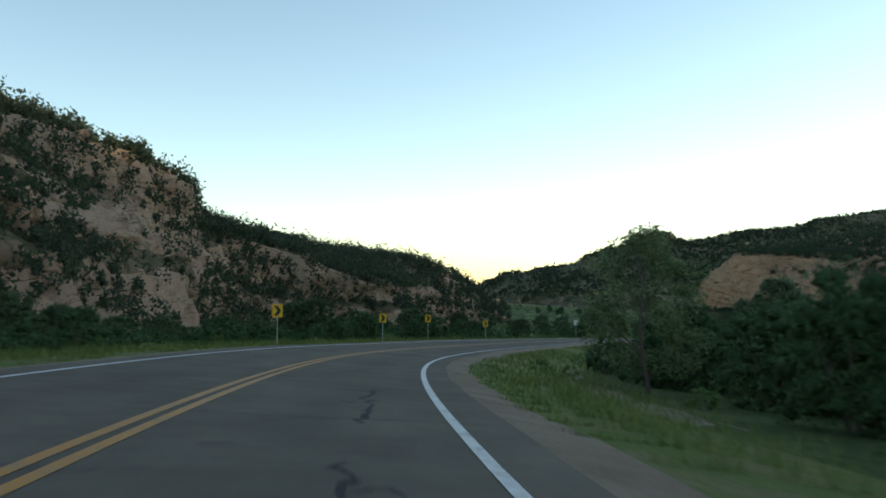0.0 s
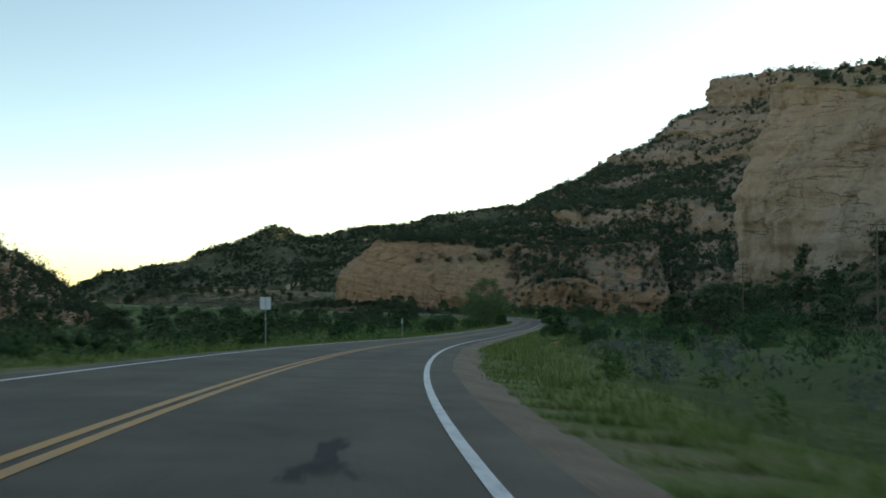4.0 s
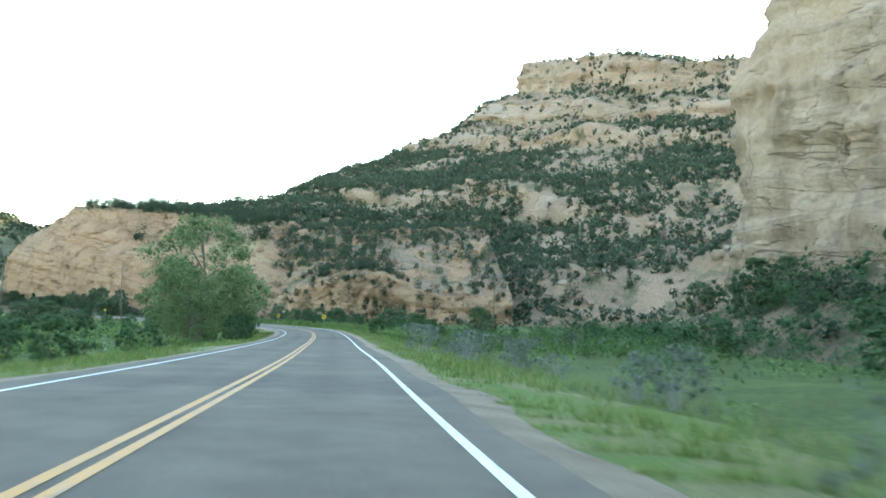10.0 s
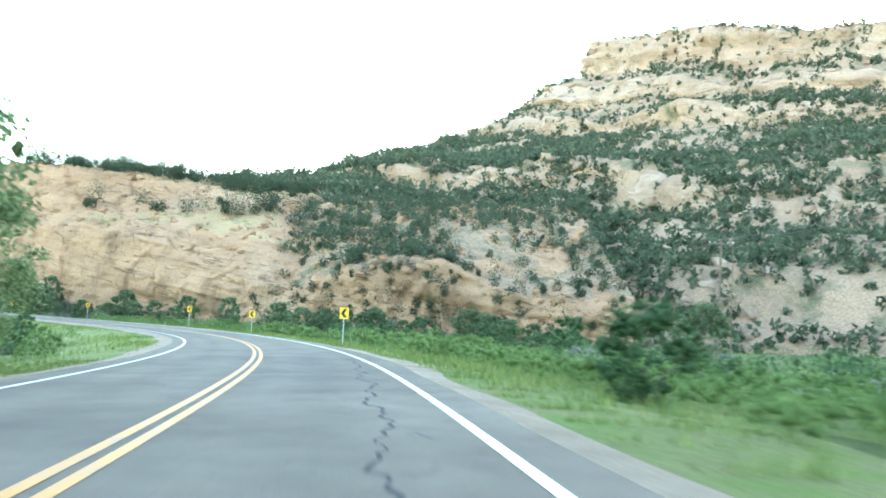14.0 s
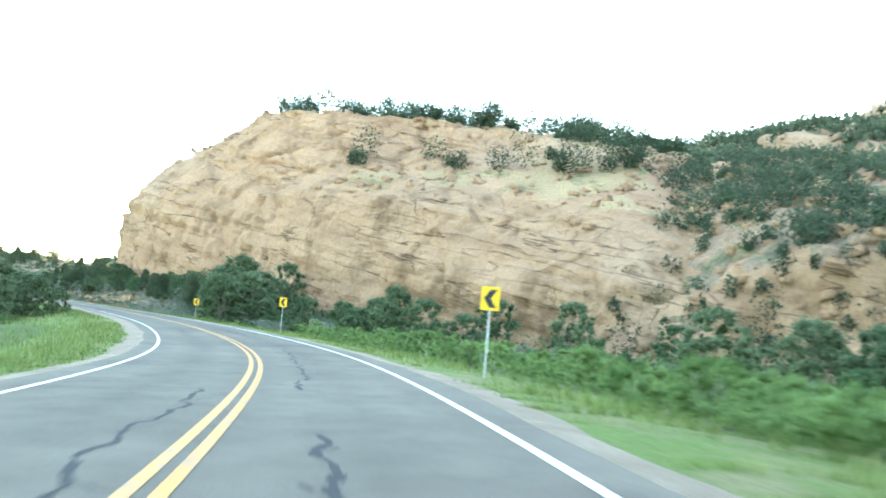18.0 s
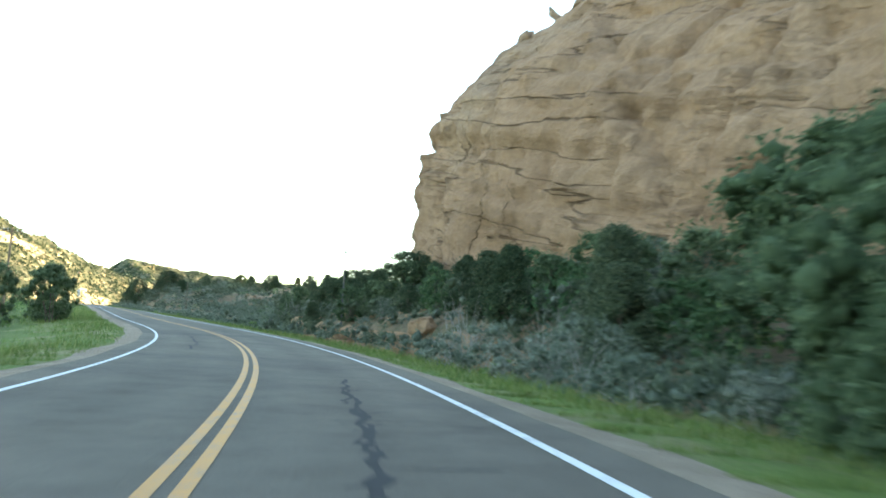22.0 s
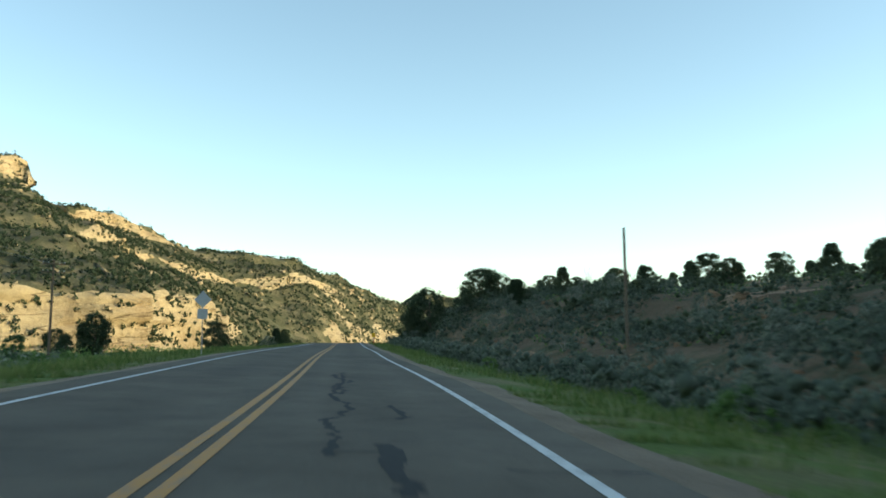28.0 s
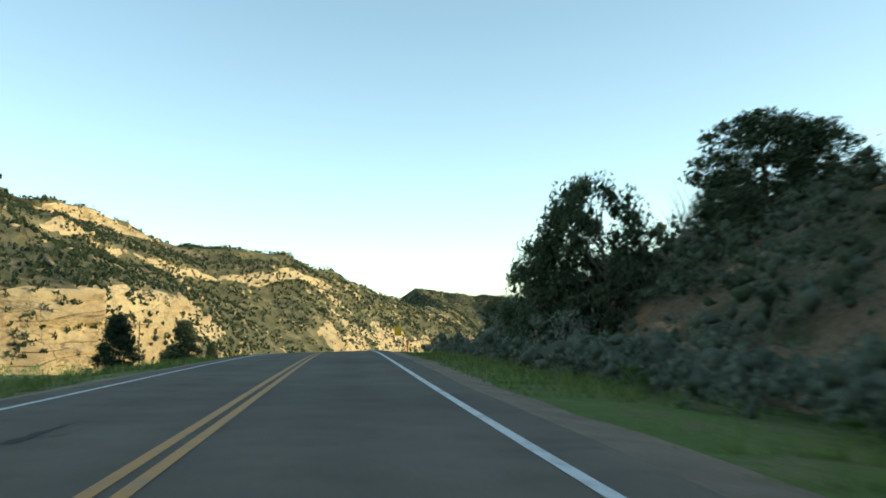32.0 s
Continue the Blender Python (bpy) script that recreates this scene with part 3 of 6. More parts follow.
    f = np.stack([ids[:-1, :-1], ids[1:, :-1], ids[1:, 1:], ids[:-1, 1:]], -1).reshape(-1, 4)
    fs = s[f].mean(1) + 0.3 * vnoise(p[f].mean(1) / (layer * 2.0)) + patch * fbm(p[f].mean(1), big[0] * 1.3, 3)
    me = put_mesh(name, v, f, mats, (fs < 0.42).astype(int))
    FIELDS[name] = (v, f, s)
    return tagged(new(name, me), label, category, kind="structure")


near_bluff_ribs = [
    [(235, 650, -16), (232, 645, -6), (229, 640, 4), (227, 636, 12), (224, 630, 18), (222, 626, 22), (230, 620, 24), (250, 610, 25)],
    [(178, 598, -16), (179, 596, -8), (180, 594, 0), (182, 592, 5), (186, 590, 10), (191, 588, 14), (199, 585, 20), (225, 590, 25)],
    [(160.6, 570, -16), (159.7, 569, -8), (159.4, 568.6, 0), (163.1, 568.9, 5), (167.6, 569.3, 10), (175, 569.5, 14.5), (183, 569, 22.5), (215, 575, 25)],
]
near_bluff_ribs += [
    [(160, 559, -16), (161.5, 560.5, -8), (163.5, 561, 0), (166, 562, 6), (170, 563, 11), (176, 564.5, 15.5), (183, 565, 20.5), (215, 572, 25)],
    [(171, 542, -16), (173, 544, -5), (175, 547, 2), (178, 549, 7), (181, 551, 12), (184, 553.5, 17), (187, 555, 20.4), (225, 570, 24)],
    [(187, 522, -16), (189, 525, -6), (191, 527.5, 4), (195, 531, 7), (199, 535, 10), (204, 540, 15), (208, 543, 19.4), (235, 562, 23)],
]
near_bluff_ribs += [
    [(204, 504, -16), (207, 507, -8), (211, 511, 0), (214, 515, 4), (216, 524, 9), (217, 531, 13), (219, 536, 18), (245, 550, 22)],
    [(219, 488, -16), (222, 491, -8), (226, 497, -2), (229, 502, 2), (233, 512, 8), (236, 520, 12), (238, 524, 15), (260, 545, 21)],
    [(231, 482, -16), (234, 487, -8), (237, 494, -4), (239, 500, 0), (243, 512, 5), (247, 522, 9), (250, 530, 12), (266, 548, 20)],
]
near_bluff_ribs += [
    [(252, 500, -16), (254, 505, -8), (256, 510, -4), (258, 515, 0), (260, 522, 5), (262, 530, 9), (264, 538, 12), (275, 552, 18)],
]
landform("near_bluff", near_bluff_ribs, 0.42, [ROCK_GOLD, SOIL_GOLD], "golden layered sandstone bluff beside the road", "cliff", shut=1, dip=(0.08, -0.17), layer=2.2, cliff=0.95, big=(14, 1.1), rough=(5, 0.6), limit=0.4, patch=0.2)

broken_slope_ribs = [
    [(212, 499, -18), (216, 503, -11), (221, 508, -6), (224, 513, -2), (226, 521, 3), (228, 528, 7), (231, 534, 11), (255, 548, 17)],
    [(217, 489, -17), (221, 492, -10), (226, 497, -5), (230, 503, -1), (234, 512, 4), (238, 520, 8), (242, 526, 12), (263, 545, 19)],
    [(230, 472, -16), (232.5, 474, -7), (234, 476, -2), (237, 481, 0), (241, 490, 4), (244.5, 496, 6), (250, 505, 9), (275, 530, 20)],
]
broken_slope_ribs += [
    [(246, 462, -16), (248, 466, -6), (250, 469, 0), (253, 473, 1), (256, 478, 2), (262, 486, 6), (268, 495, 10), (290, 520, 20)],
    [(262, 450, -17), (264, 453, -9), (266, 456, -5), (268, 459, -3), (272, 465, 0), (278, 474, 5), (285, 485, 10), (305, 510, 20)],
    [(282, 436, -16), (285, 441, -9), (289, 447, -5), (293, 454, -1), (298, 462, 3), (304, 471, 8), (310, 481, 13), (328, 504, 22)],
]
landform("broken_slope", broken_slope_ribs, 0.8, [ROCK_GOLD, SOIL_SLOPE], "broken slope of sandstone outcrops and soil", "slope", shut=1, dip=(0.05, -0.12), layer=2.4, cliff=1.1, big=(11, 2.6), rough=(8, 1.5), limit=0.5, patch=0.75, wander=2.5)

buttress_cliff_ribs = [
    [(300, 335, -8), (298, 333, 5), (296, 331, 15), (294, 329, 25), (292, 327, 32), (288, 322, 40), (284, 318, 48), (280, 290, 52)],
    [(230, 318, -12), (230, 317, 5), (230, 316, 15), (230, 315, 26), (229, 313, 33), (227, 309, 43), (226, 305, 53), (228, 280, 57)],
    [(197, 302, -14), (198, 301.5, 0), (199, 301, 12), (200, 300.5, 24), (203, 299, 34), (207, 297, 44), (208, 296, 55), (222, 275, 58)],
]
buttress_cliff_ribs += [
    [(189, 284, -12), (190, 284, 2), (192, 283, 13), (195, 281, 25), (198, 279, 33), (202, 276, 42), (205, 274, 50.5), (225, 262, 56)],
    [(179, 256, -8), (180, 256, 4), (184, 256.5, 12), (189, 256, 22), (194, 255.5, 30), (198, 254, 37), (202, 252, 44), (225, 245, 52)],
    [(172, 235, -4), (175, 236, 7), (179, 237, 14), (185, 238, 22), (191, 239, 29), (195, 240, 36), (199, 240, 42), (225, 235, 50)],
]
# the cliff's unseen southward extension, added to keep sun off the road
buttress_cliff_ribs += [
    [(168, 205, -4), (171, 206, 7), (176, 206, 14), (182, 206, 22), (188, 206, 29), (193, 206, 36), (197, 206, 42), (225, 205, 50)],
    [(168, 150, -4), (171, 150, 7), (176, 150, 14), (182, 150, 22), (188, 150, 29), (193, 150, 36), (197, 150, 42), (225, 150, 50)],
    [(195, 40, -4), (198, 40, 7), (203, 40, 14), (209, 40, 22), (215, 40, 29), (220, 40, 36), (224, 40, 42), (252, 40, 50)],
]
landform("buttress_cliff", buttress_cliff_ribs, 0.75, [ROCK_PALE, SOIL_GOLD], "pale sandstone buttress with sheer layered face", "cliff", shut=1, dip=(0.05, -0.08), layer=3.4, cliff=1.15, big=(18, 1.8), rough=(7, 0.6), limit=0.45, patch=0.2)

# profile for the mesa's added southern run, there to block the low sun
_south = [(345, -8), (362, 8), (385, 20), (390, 26), (440, 48), (470, 62), (505, 76), (510, 85), (535, 96), (540, 108), (580, 118), (585, 140), (680, 146)]
mesa_ribs = [
    [(260, 720, -12), (300, 740, 8), (380, 790, 28), (385, 792, 34), (460, 860, 60), (500, 900, 75), (545, 940, 90), (550, 943, 100), (590, 930, 120), (596, 927, 132), (640, 900, 150), (644, 897, 166), (760, 900, 174)],
    [(206, 610, 16), (271, 662, 33), (340, 713, 44), (345, 716, 50), (478, 817, 91), (503, 842, 105), (564, 890, 115), (568, 895, 126), (589, 847, 138), (593, 843, 149), (633, 820, 168), (641, 818, 174), (760, 838, 180)],
]
mesa_ribs += [
    [(200, 600, 18), (268, 655, 35), (336, 705, 45), (341, 709, 52), (480, 812, 95), (503, 836, 108), (566, 885, 118), (570, 890, 129), (588, 838, 140), (592, 834, 153), (632, 808, 174), (637, 807, 197), (760, 830, 203)],
    [(225, 545, 8), (280, 585, 26), (330, 600, 38), (334, 603, 46), (420, 690, 72), (450, 715, 85), (505, 760, 100), (510, 763, 113), (555, 780, 132), (560, 782, 148), (600, 775, 165), (604, 774, 190), (720, 790, 199)],
]
mesa_ribs += [
    [(258, 462, -14), (300, 492, 5), (372, 528, 28), (378, 534, 43), (430, 590, 60), (455, 610, 72), (500, 645, 92), (504, 648, 104), (545, 675, 118), (550, 678, 134), (588, 690, 152), (592, 692, 178), (700, 720, 190)],
    [(295, 425, -12), (325, 445, 6), (372, 475, 21), (377, 478, 29), (430, 515, 55), (460, 535, 68), (495, 560, 84), (500, 563, 94), (530, 582, 105), (535, 585, 120), (570, 600, 135), (574, 602, 158), (690, 640, 170)],
]
mesa_ribs += [
    [(330, 390, -10), (348, 405, 8), (376, 420, 20), (380, 423, 27), (430, 455, 50), (455, 470, 62), (490, 495, 78), (494, 497, 86), (522, 515, 97), (527, 518, 108), (560, 543, 120), (565, 546, 141), (660, 600, 150)],
    # ribs from y = 200 southward are unseen, heightened to shade the west hill
    [(x, 320 + 0.45 * (x - 345), z) for x, z in _south], [(x + 10, 200, z + max(0, z - 100) * 0.5) for x, z in _south], [(x + 40, 0, z + max(0, z - 100) * 0.6) for x, z in _south], [(x + 60, -350, z + max(0, z - 100) * 0.6) for x, z in _south],
]
landform("mesa", mesa_ribs, 3.4, [ROCK_MESA, SOIL_SLOPE], "high stepped sandstone mesa dotted with junipers", "mesa", shut=1, dip=(0.05, -0.14), layer=8.0, cliff=0.9, big=(32, 6.5), rough=(14, 3.0), limit=0.5, vres=2.2, patch=0.7, wander=4.5)

west_hill_ribs = [
    [(-30, -60, 2), (-40, -60, 8), (-46, -60, 12), (-48, -60, 16), (-58, -60, 22), (-64, -60, 27), (-66, -60, 32), (-80, -60, 38), (-160, -60, 40)],
    [(-34, 60, -4), (-44, 62, 5), (-50, 63, 9), (-52, 63, 13), (-60, 65, 21), (-66, 66, 27), (-68, 66, 32), (-80, 68, 37), (-150, 70, 40)],
    [(-38, 120, -6), (-48, 125, 4), (-54, 128, 8), (-56, 128, 12), (-62, 131, 18.5), (-68, 134, 23.5), (-70, 135, 28.5), (-80, 138, 32), (-130, 150, 34)],
]
west_hill_ribs += [
    [(-42, 190, -8), (-48, 194, 0), (-52, 198, 5), (-54, 199, 8), (-58, 201, 13), (-60, 203, 16), (-60.5, 203.5, 26), (-72, 205, 29), (-130, 215, 34)],
    [(-38, 222, -9), (-42, 226, -3), (-46, 230, 0), (-48, 231, 12), (-55, 238, 15), (-62, 245, 16.5), (-64, 246, 18), (-75, 260, 19), (-130, 280, 24)],
    [(-20, 250, -10), (-24, 254, -5), (-27, 258, -3), (-28, 259, 4), (-36, 268, 7), (-42, 280, 11), (-43, 282, 12.5), (-46, 292, 14.5), (-110, 320, 20)],
]
west_hill_ribs += [
    [(-8, 262, -10), (-11, 266, -6), (-14, 269, -4), (-15, 270, 1.5), (-20, 285, 3.5), (-24, 300, 6), (-25, 303, 7.5), (-28, 320, 11), (-90, 350, 16)],
    [(4, 320, -12), (0, 330, -8), (-2, 338, -4), (-3, 342, -1), (-4, 350, 2.5), (-5, 356, 5.5), (-5.5, 360, 7), (-6, 367, 10), (-60, 400, 14)],
    [(22, 400, -15), (19, 405, -11), (17, 410, -8), (15, 414, -5), (13, 418, -2), (12, 420, 0), (11, 422, 2), (8, 428, 4), (-30, 450, 6)],
]
west_hill_ribs += [
    [(40, 470, -19), (36, 475, -16), (32, 480, -14), (30, 482, -12), (27, 486, -10), (25, 488, -9), (24, 489, -8), (20, 494, -7), (-20, 510, -8)],
]
landform("west_hill", west_hill_ribs, 1.3, [ROCK_PALE, SOIL_BANK], "wooded hill with pale rock outcrops", "hill", shut=1, dip=(0.0, 0.06), layer=4.0, cliff=1.0, big=(16, 1.6), rough=(9, 1.0), limit=0.62, patch=0.35)

far_ridge_ribs = [
    [(29, 1418, -41), (35, 1458, -28), (42, 1506, -15), (48, 1570, -6), (61, 1698, -12)],
    [(93, 1138, -38), (96, 1234, -19), (99, 1330, -3), (106, 1442, 21), (141, 1634, 9)],
    [(109, 1114, -35), (133, 1218, -12), (157, 1330, 1), (173, 1442, 31), (189, 1634, 10)],
    [(237, 1090, -31), (261, 1218, 1), (285, 1346, 26), (301, 1450, 73), (317, 1634, 45)],
    [(293, 1090, -31), (309, 1218, 7), (325, 1362, 52), (341, 1469, 92), (357, 1634, 39)],
    [(349, 1074, -28), (365, 1218, 10), (381, 1362, 42), (397, 1466, 79), (413, 1634, 52)],
]
far_ridge_ribs += [
    [(445, 1074, -22), (493, 1218, 23), (525, 1362, 58), (549, 1458, 97), (573, 1634, 58)],
    [(541, 1090, 1), (573, 1218, 45), (605, 1346, 81), (631, 1434, 116), (653, 1634, 81)],
    [(669, 1186, 49), (701, 1282, 81), (749, 1394, 113), (797, 1490, 135), (829, 1666, 113)],
]
landform("far_ridge", far_ridge_ribs, 7.0, [ROCK_FAR, SOIL_FAR], "distant wooded ridge with small peak", "ridge", shut=1, layer=7.0, cliff=0.6, big=(40, 3.0), rough=(40, 4.5), limit=0.55)

sunlit_ridge_ribs = [
    [(-300, 760, -28), (-318, 775, 4), (-330, 784, 26), (-400, 815, 44), (-520, 880, 90), (-560, 900, 104), (-700, 1000, 152), (-720, 1010, 186), (-860, 1060, 196)],
    [(-206, 986, -28), (-219, 998, -2), (-226, 1004, 16), (-300, 1045, 42), (-460, 1160, 84), (-480, 1175, 100), (-782, 1432, 190), (-798, 1448, 226), (-905, 1512, 232)],
    [(-214, 1000, -28), (-227, 1012, -2), (-234, 1018, 17), (-306, 1058, 42), (-462, 1172, 84), (-482, 1186, 100), (-732, 1416, 164), (-750, 1432, 172), (-885, 1495, 180)],
]
sunlit_ridge_ribs += [
    [(-250, 1120, -30), (-268, 1134, -4), (-276, 1140, 19), (-345, 1180, 38), (-480, 1270, 76), (-492, 1278, 92), (-640, 1378, 118), (-648, 1385, 144), (-760, 1420, 152)],
    [(-305, 1188, -32), (-340, 1204, -4), (-352, 1209, 16), (-392, 1260, 34), (-500, 1340, 70), (-512, 1346, 82), (-632, 1444, 118), (-642, 1451, 143), (-750, 1480, 148)],
    [(-370, 1450, -34), (-425, 1472, 2), (-450, 1482, 16), (-490, 1502, 36), (-530, 1525, 60), (-540, 1530, 74), (-600, 1555, 102), (-613, 1559, 113), (-720, 1570, 118)],
]
sunlit_ridge_ribs += [
    [(-385, 1600, -34), (-430, 1625, 4), (-455, 1637, 26), (-482, 1647, 50), (-500, 1655, 66), (-507, 1660, 80), (-545, 1685, 100), (-556, 1691, 111), (-680, 1720, 106)],
    [(-420, 1880, -36), (-460, 1910, 5), (-485, 1925, 25), (-497.5, 1932.5, 34.5), (-510, 1940, 44), (-530, 1950, 58), (-550, 1962, 70), (-556, 1966, 73), (-680, 2000, 70)],
    [(-420, 2250, -38), (-470, 2280, -5), (-500, 2300, 15), (-510.0, 2305.0, 21.5), (-520, 2310, 28), (-540, 2320, 38), (-555, 2330, 46), (-560, 2333, 48), (-700, 2380, 50)],
]
sunlit_ridge_ribs += [
    [(-640, 2800, -38), (-740, 2880, 20), (-800, 2920, 55), (-820.0, 2935.0, 70.0), (-840, 2950, 85), (-880, 2980, 110), (-910, 3000, 135), (-930, 3010, 140), (-1000, 3100, 120)],
    [(-480, 2950, -38), (-560, 3020, 20), (-600, 3060, 50), (-620.0, 3075.0, 62.5), (-640, 3090, 75), (-670, 3110, 90), (-690, 3125, 105), (-700, 3130, 108), (-800, 3250, 100)],
    [(0, 2950, -38), (-40, 3020, 10), (-60, 3060, 30), (-70.0, 3075.0, 37.5), (-80, 3090, 45), (-90, 3110, 55), (-100, 3125, 60), (-110, 3130, 62), (-150, 3250, 60)],
]
landform("sunlit_ridge", sunlit_ridge_ribs, 9.0, [ROCK_FAR, SOIL_FAR], "long ridge in low sunlight with golden rock bands", "ridge", shut=1, layer=9.0, cliff=0.8, big=(50, 5.0), rough=(40, 4.0), limit=0.64, vres=4.0, patch=0.35, wander=5.0)

def bank_rib(station, steps):
    """Points of a rib square to the road: lateral offset, height over the road."""
    x, y, z = on_road(station, 0)
    i = int(round(station / 2.0))
    return [(x + RIGHT[i, 0] * lat, y + RIGHT[i, 1] * lat, z + up) for lat, up in steps]


landform("roadside_hill", [
    bank_rib(700, ((8.3, -1.4), (10.8, -1.3), (14, -1.1), (20, -0.6), (40, 0.8), (83, 4.0))),
    bank_rib(728, ((8.3, -1.2), (10.8, 0.8), (14, 2.6), (20, 4.6), (40, 7.6), (83, 8.7))),
    bank_rib(764, ((8.8, -1.2), (12, 0.6), (16, 1.5), (25, 2.2), (46, 3.2), (104, 5.0))),
    bank_rib(810, ((10.5, -1.2), (16, -0.2), (23, 0.7), (33, 2.6), (57, 4.4), (126, 5.4))),
    bank_rib(856, ((10.5, -1.2), (17, -0.2), (26, 0.8), (40, 3.6), (66, 6.0), (123, 7.0))),
    bank_rib(890, ((10, -1.2), (15, 0.0), (22, 1.2), (30, 4.2), (55, 7.0), (111, 8.0))),
    bank_rib(920, ((9.5, -1.2), (13.5, 0.3), (19, 3.4), (25, 5.4), (45, 7.0), (100, 9.0))),
    bank_rib(948, ((8.5, -1.2), (12.5, 0.9), (16.5, 4.0), (20, 6.2), (42, 7.4), (94, 9.0))),
    bank_rib(972, ((9, -1.2), (12.5, 0.6), (17, 3.0), (22, 4.4), (46, 6.0), (99, 9.0))),
    bank_rib(1018, ((12, -1.8), (18, -0.5), (26, 0.8), (36, 1.8), (58, 3.5), (110, 6.0))),
    bank_rib(1144, ((24, -6.9), (30, -3.0), (36, -1.0), (44, 1.5), (65, 4.5), (128, 8.0))),
], 1.0, [ROCK_GOLD, SOIL_BANK], "low soil bank with ledges beside the road", "bank", layer=0.8, cliff=1.0, big=(8, 0.6), rough=(4, 0.35), limit=0.60, patch=0.5)

talus_slope_ribs = [
    [(190, 322, -18), (197, 313, -13), (200, 304, -9), (206, 300, -5)], [(163, 292, -16), (178, 285, -11.5), (188, 281, -5.5), (197, 280, 1)],
    [(143, 257, -16), (158, 253, -12.5), (172, 249, -6.5), (184, 250, 3)], [(128, 226, -15), (148, 224, -12), (163, 223, -4), (177, 224, 6)],
    [(113, 190, -13.5), (138, 190, -7), (158, 190, -1), (175, 190, 11)], [(95, 140, -11.5), (125, 140, -4), (150, 140, 3), (175, 140, 8)],
]
talus_slope_ribs += [
    [(80, 60, -8), (110, 60, -2), (150, 60, 3), (200, 60, 8)], [(80, -60, 0), (110, -60, 5), (160, -60, 10), (220, -60, 14)],
]
landform("talus_slope", talus_slope_ribs, 2.0, [ROCK_PALE, SOIL_BANK], "brushy talus slope below the cliff", "slope", layer=2.0, big=(15, 1.0), rough=(10, 0.8))

# ---- plants ----
def leaf_quads(centres, size, aspect, up, rng):
    """One four-cornered leaf at each centre; up pulls the leaves upright."""
    n = len(centres)
    a = rng.normal(size=(n, 3))
    a[:, 2] = np.abs(a[:, 2]) * (1 - up) + up * 2.5
    a /= np.linalg.norm(a, axis=1)[:, None]
    b = np.cross(a, rng.normal(size=(n, 3)))
    b /= np.linalg.norm(b, axis=1)[:, None] + 1e-9
    s = (size * rng.uniform(0.6, 1.35, n))[:, None]
    v = np.stack([centres - a * s * 0.5 + b * s * aspect * 0.6, centres - a * s * 0.5 - b * s * aspect * 0.6, centres + a * s * 0.7], 1)
    return v.reshape(-1, 3), np.arange(n * 3).reshape(n, 3)


OCTA = np.array([(1, 0, 0), (-1, 0, 0), (0, 1, 0), (0, -1, 0), (0, 0, 1), (0, 0, -1)], float)
OCTA_F = np.array([(0, 2, 4), (2, 1, 4), (1, 3, 4), (3, 0, 4), (2, 0, 5), (1, 2, 5), (3, 1, 5), (0, 3, 5)])


def cores(centres, radii, rng):
    """A small uneven lump in each clump for its dense, shaded inside."""
    n = len(centres)
    v = centres[:, None] + (OCTA[None] + rng.normal(size=(n, 6, 3)) * 0.25) * (np.asarray(radii).reshape(-1, 1, 1) * rng.uniform(0.6, 1.25, (n, 6, 1)))
    return v.reshape(-1, 3), (OCTA_F[None] + 6 * np.arange(n)[:, None, None]).reshape(-1, 3)


def shell(rng, n, k, inner=0.45):
    """Points in a hollow ball, k for each of n clumps, radius 1."""
    d = rng.normal(size=(n, k, 3))
    d /= np.linalg.norm(d, axis=2, keepdims=True)
    return d * rng.uniform(inner, 1.0, (n, k, 1))


def foliage(name, leaf, core, mats):
    """One mesh of leaves (first material) and inner lumps (second, darkened for crown shade)."""
    (v, f), (v2, f2) = leaf, core
    return put_mesh(name, np.concatenate([v, v2]), np.concatenate([f, f2 + len(v)]), mats, np.r_[np.zeros(len(f), int), np.ones(len(f2), int)])


def clumps(rng, n, shape):
    """Clump centres and radii inside a crown outline given by shape(height fraction) -> radius fraction."""
    h = rng.uniform(0, 1, n)
    ang, r = rng.uniform(0, 2 * math.pi, n), np.sqrt(rng.uniform(0.15, 1, n)) * shape(h)
    return np.stack([np.cos(ang) * r, np.sin(ang) * r, h], 1)


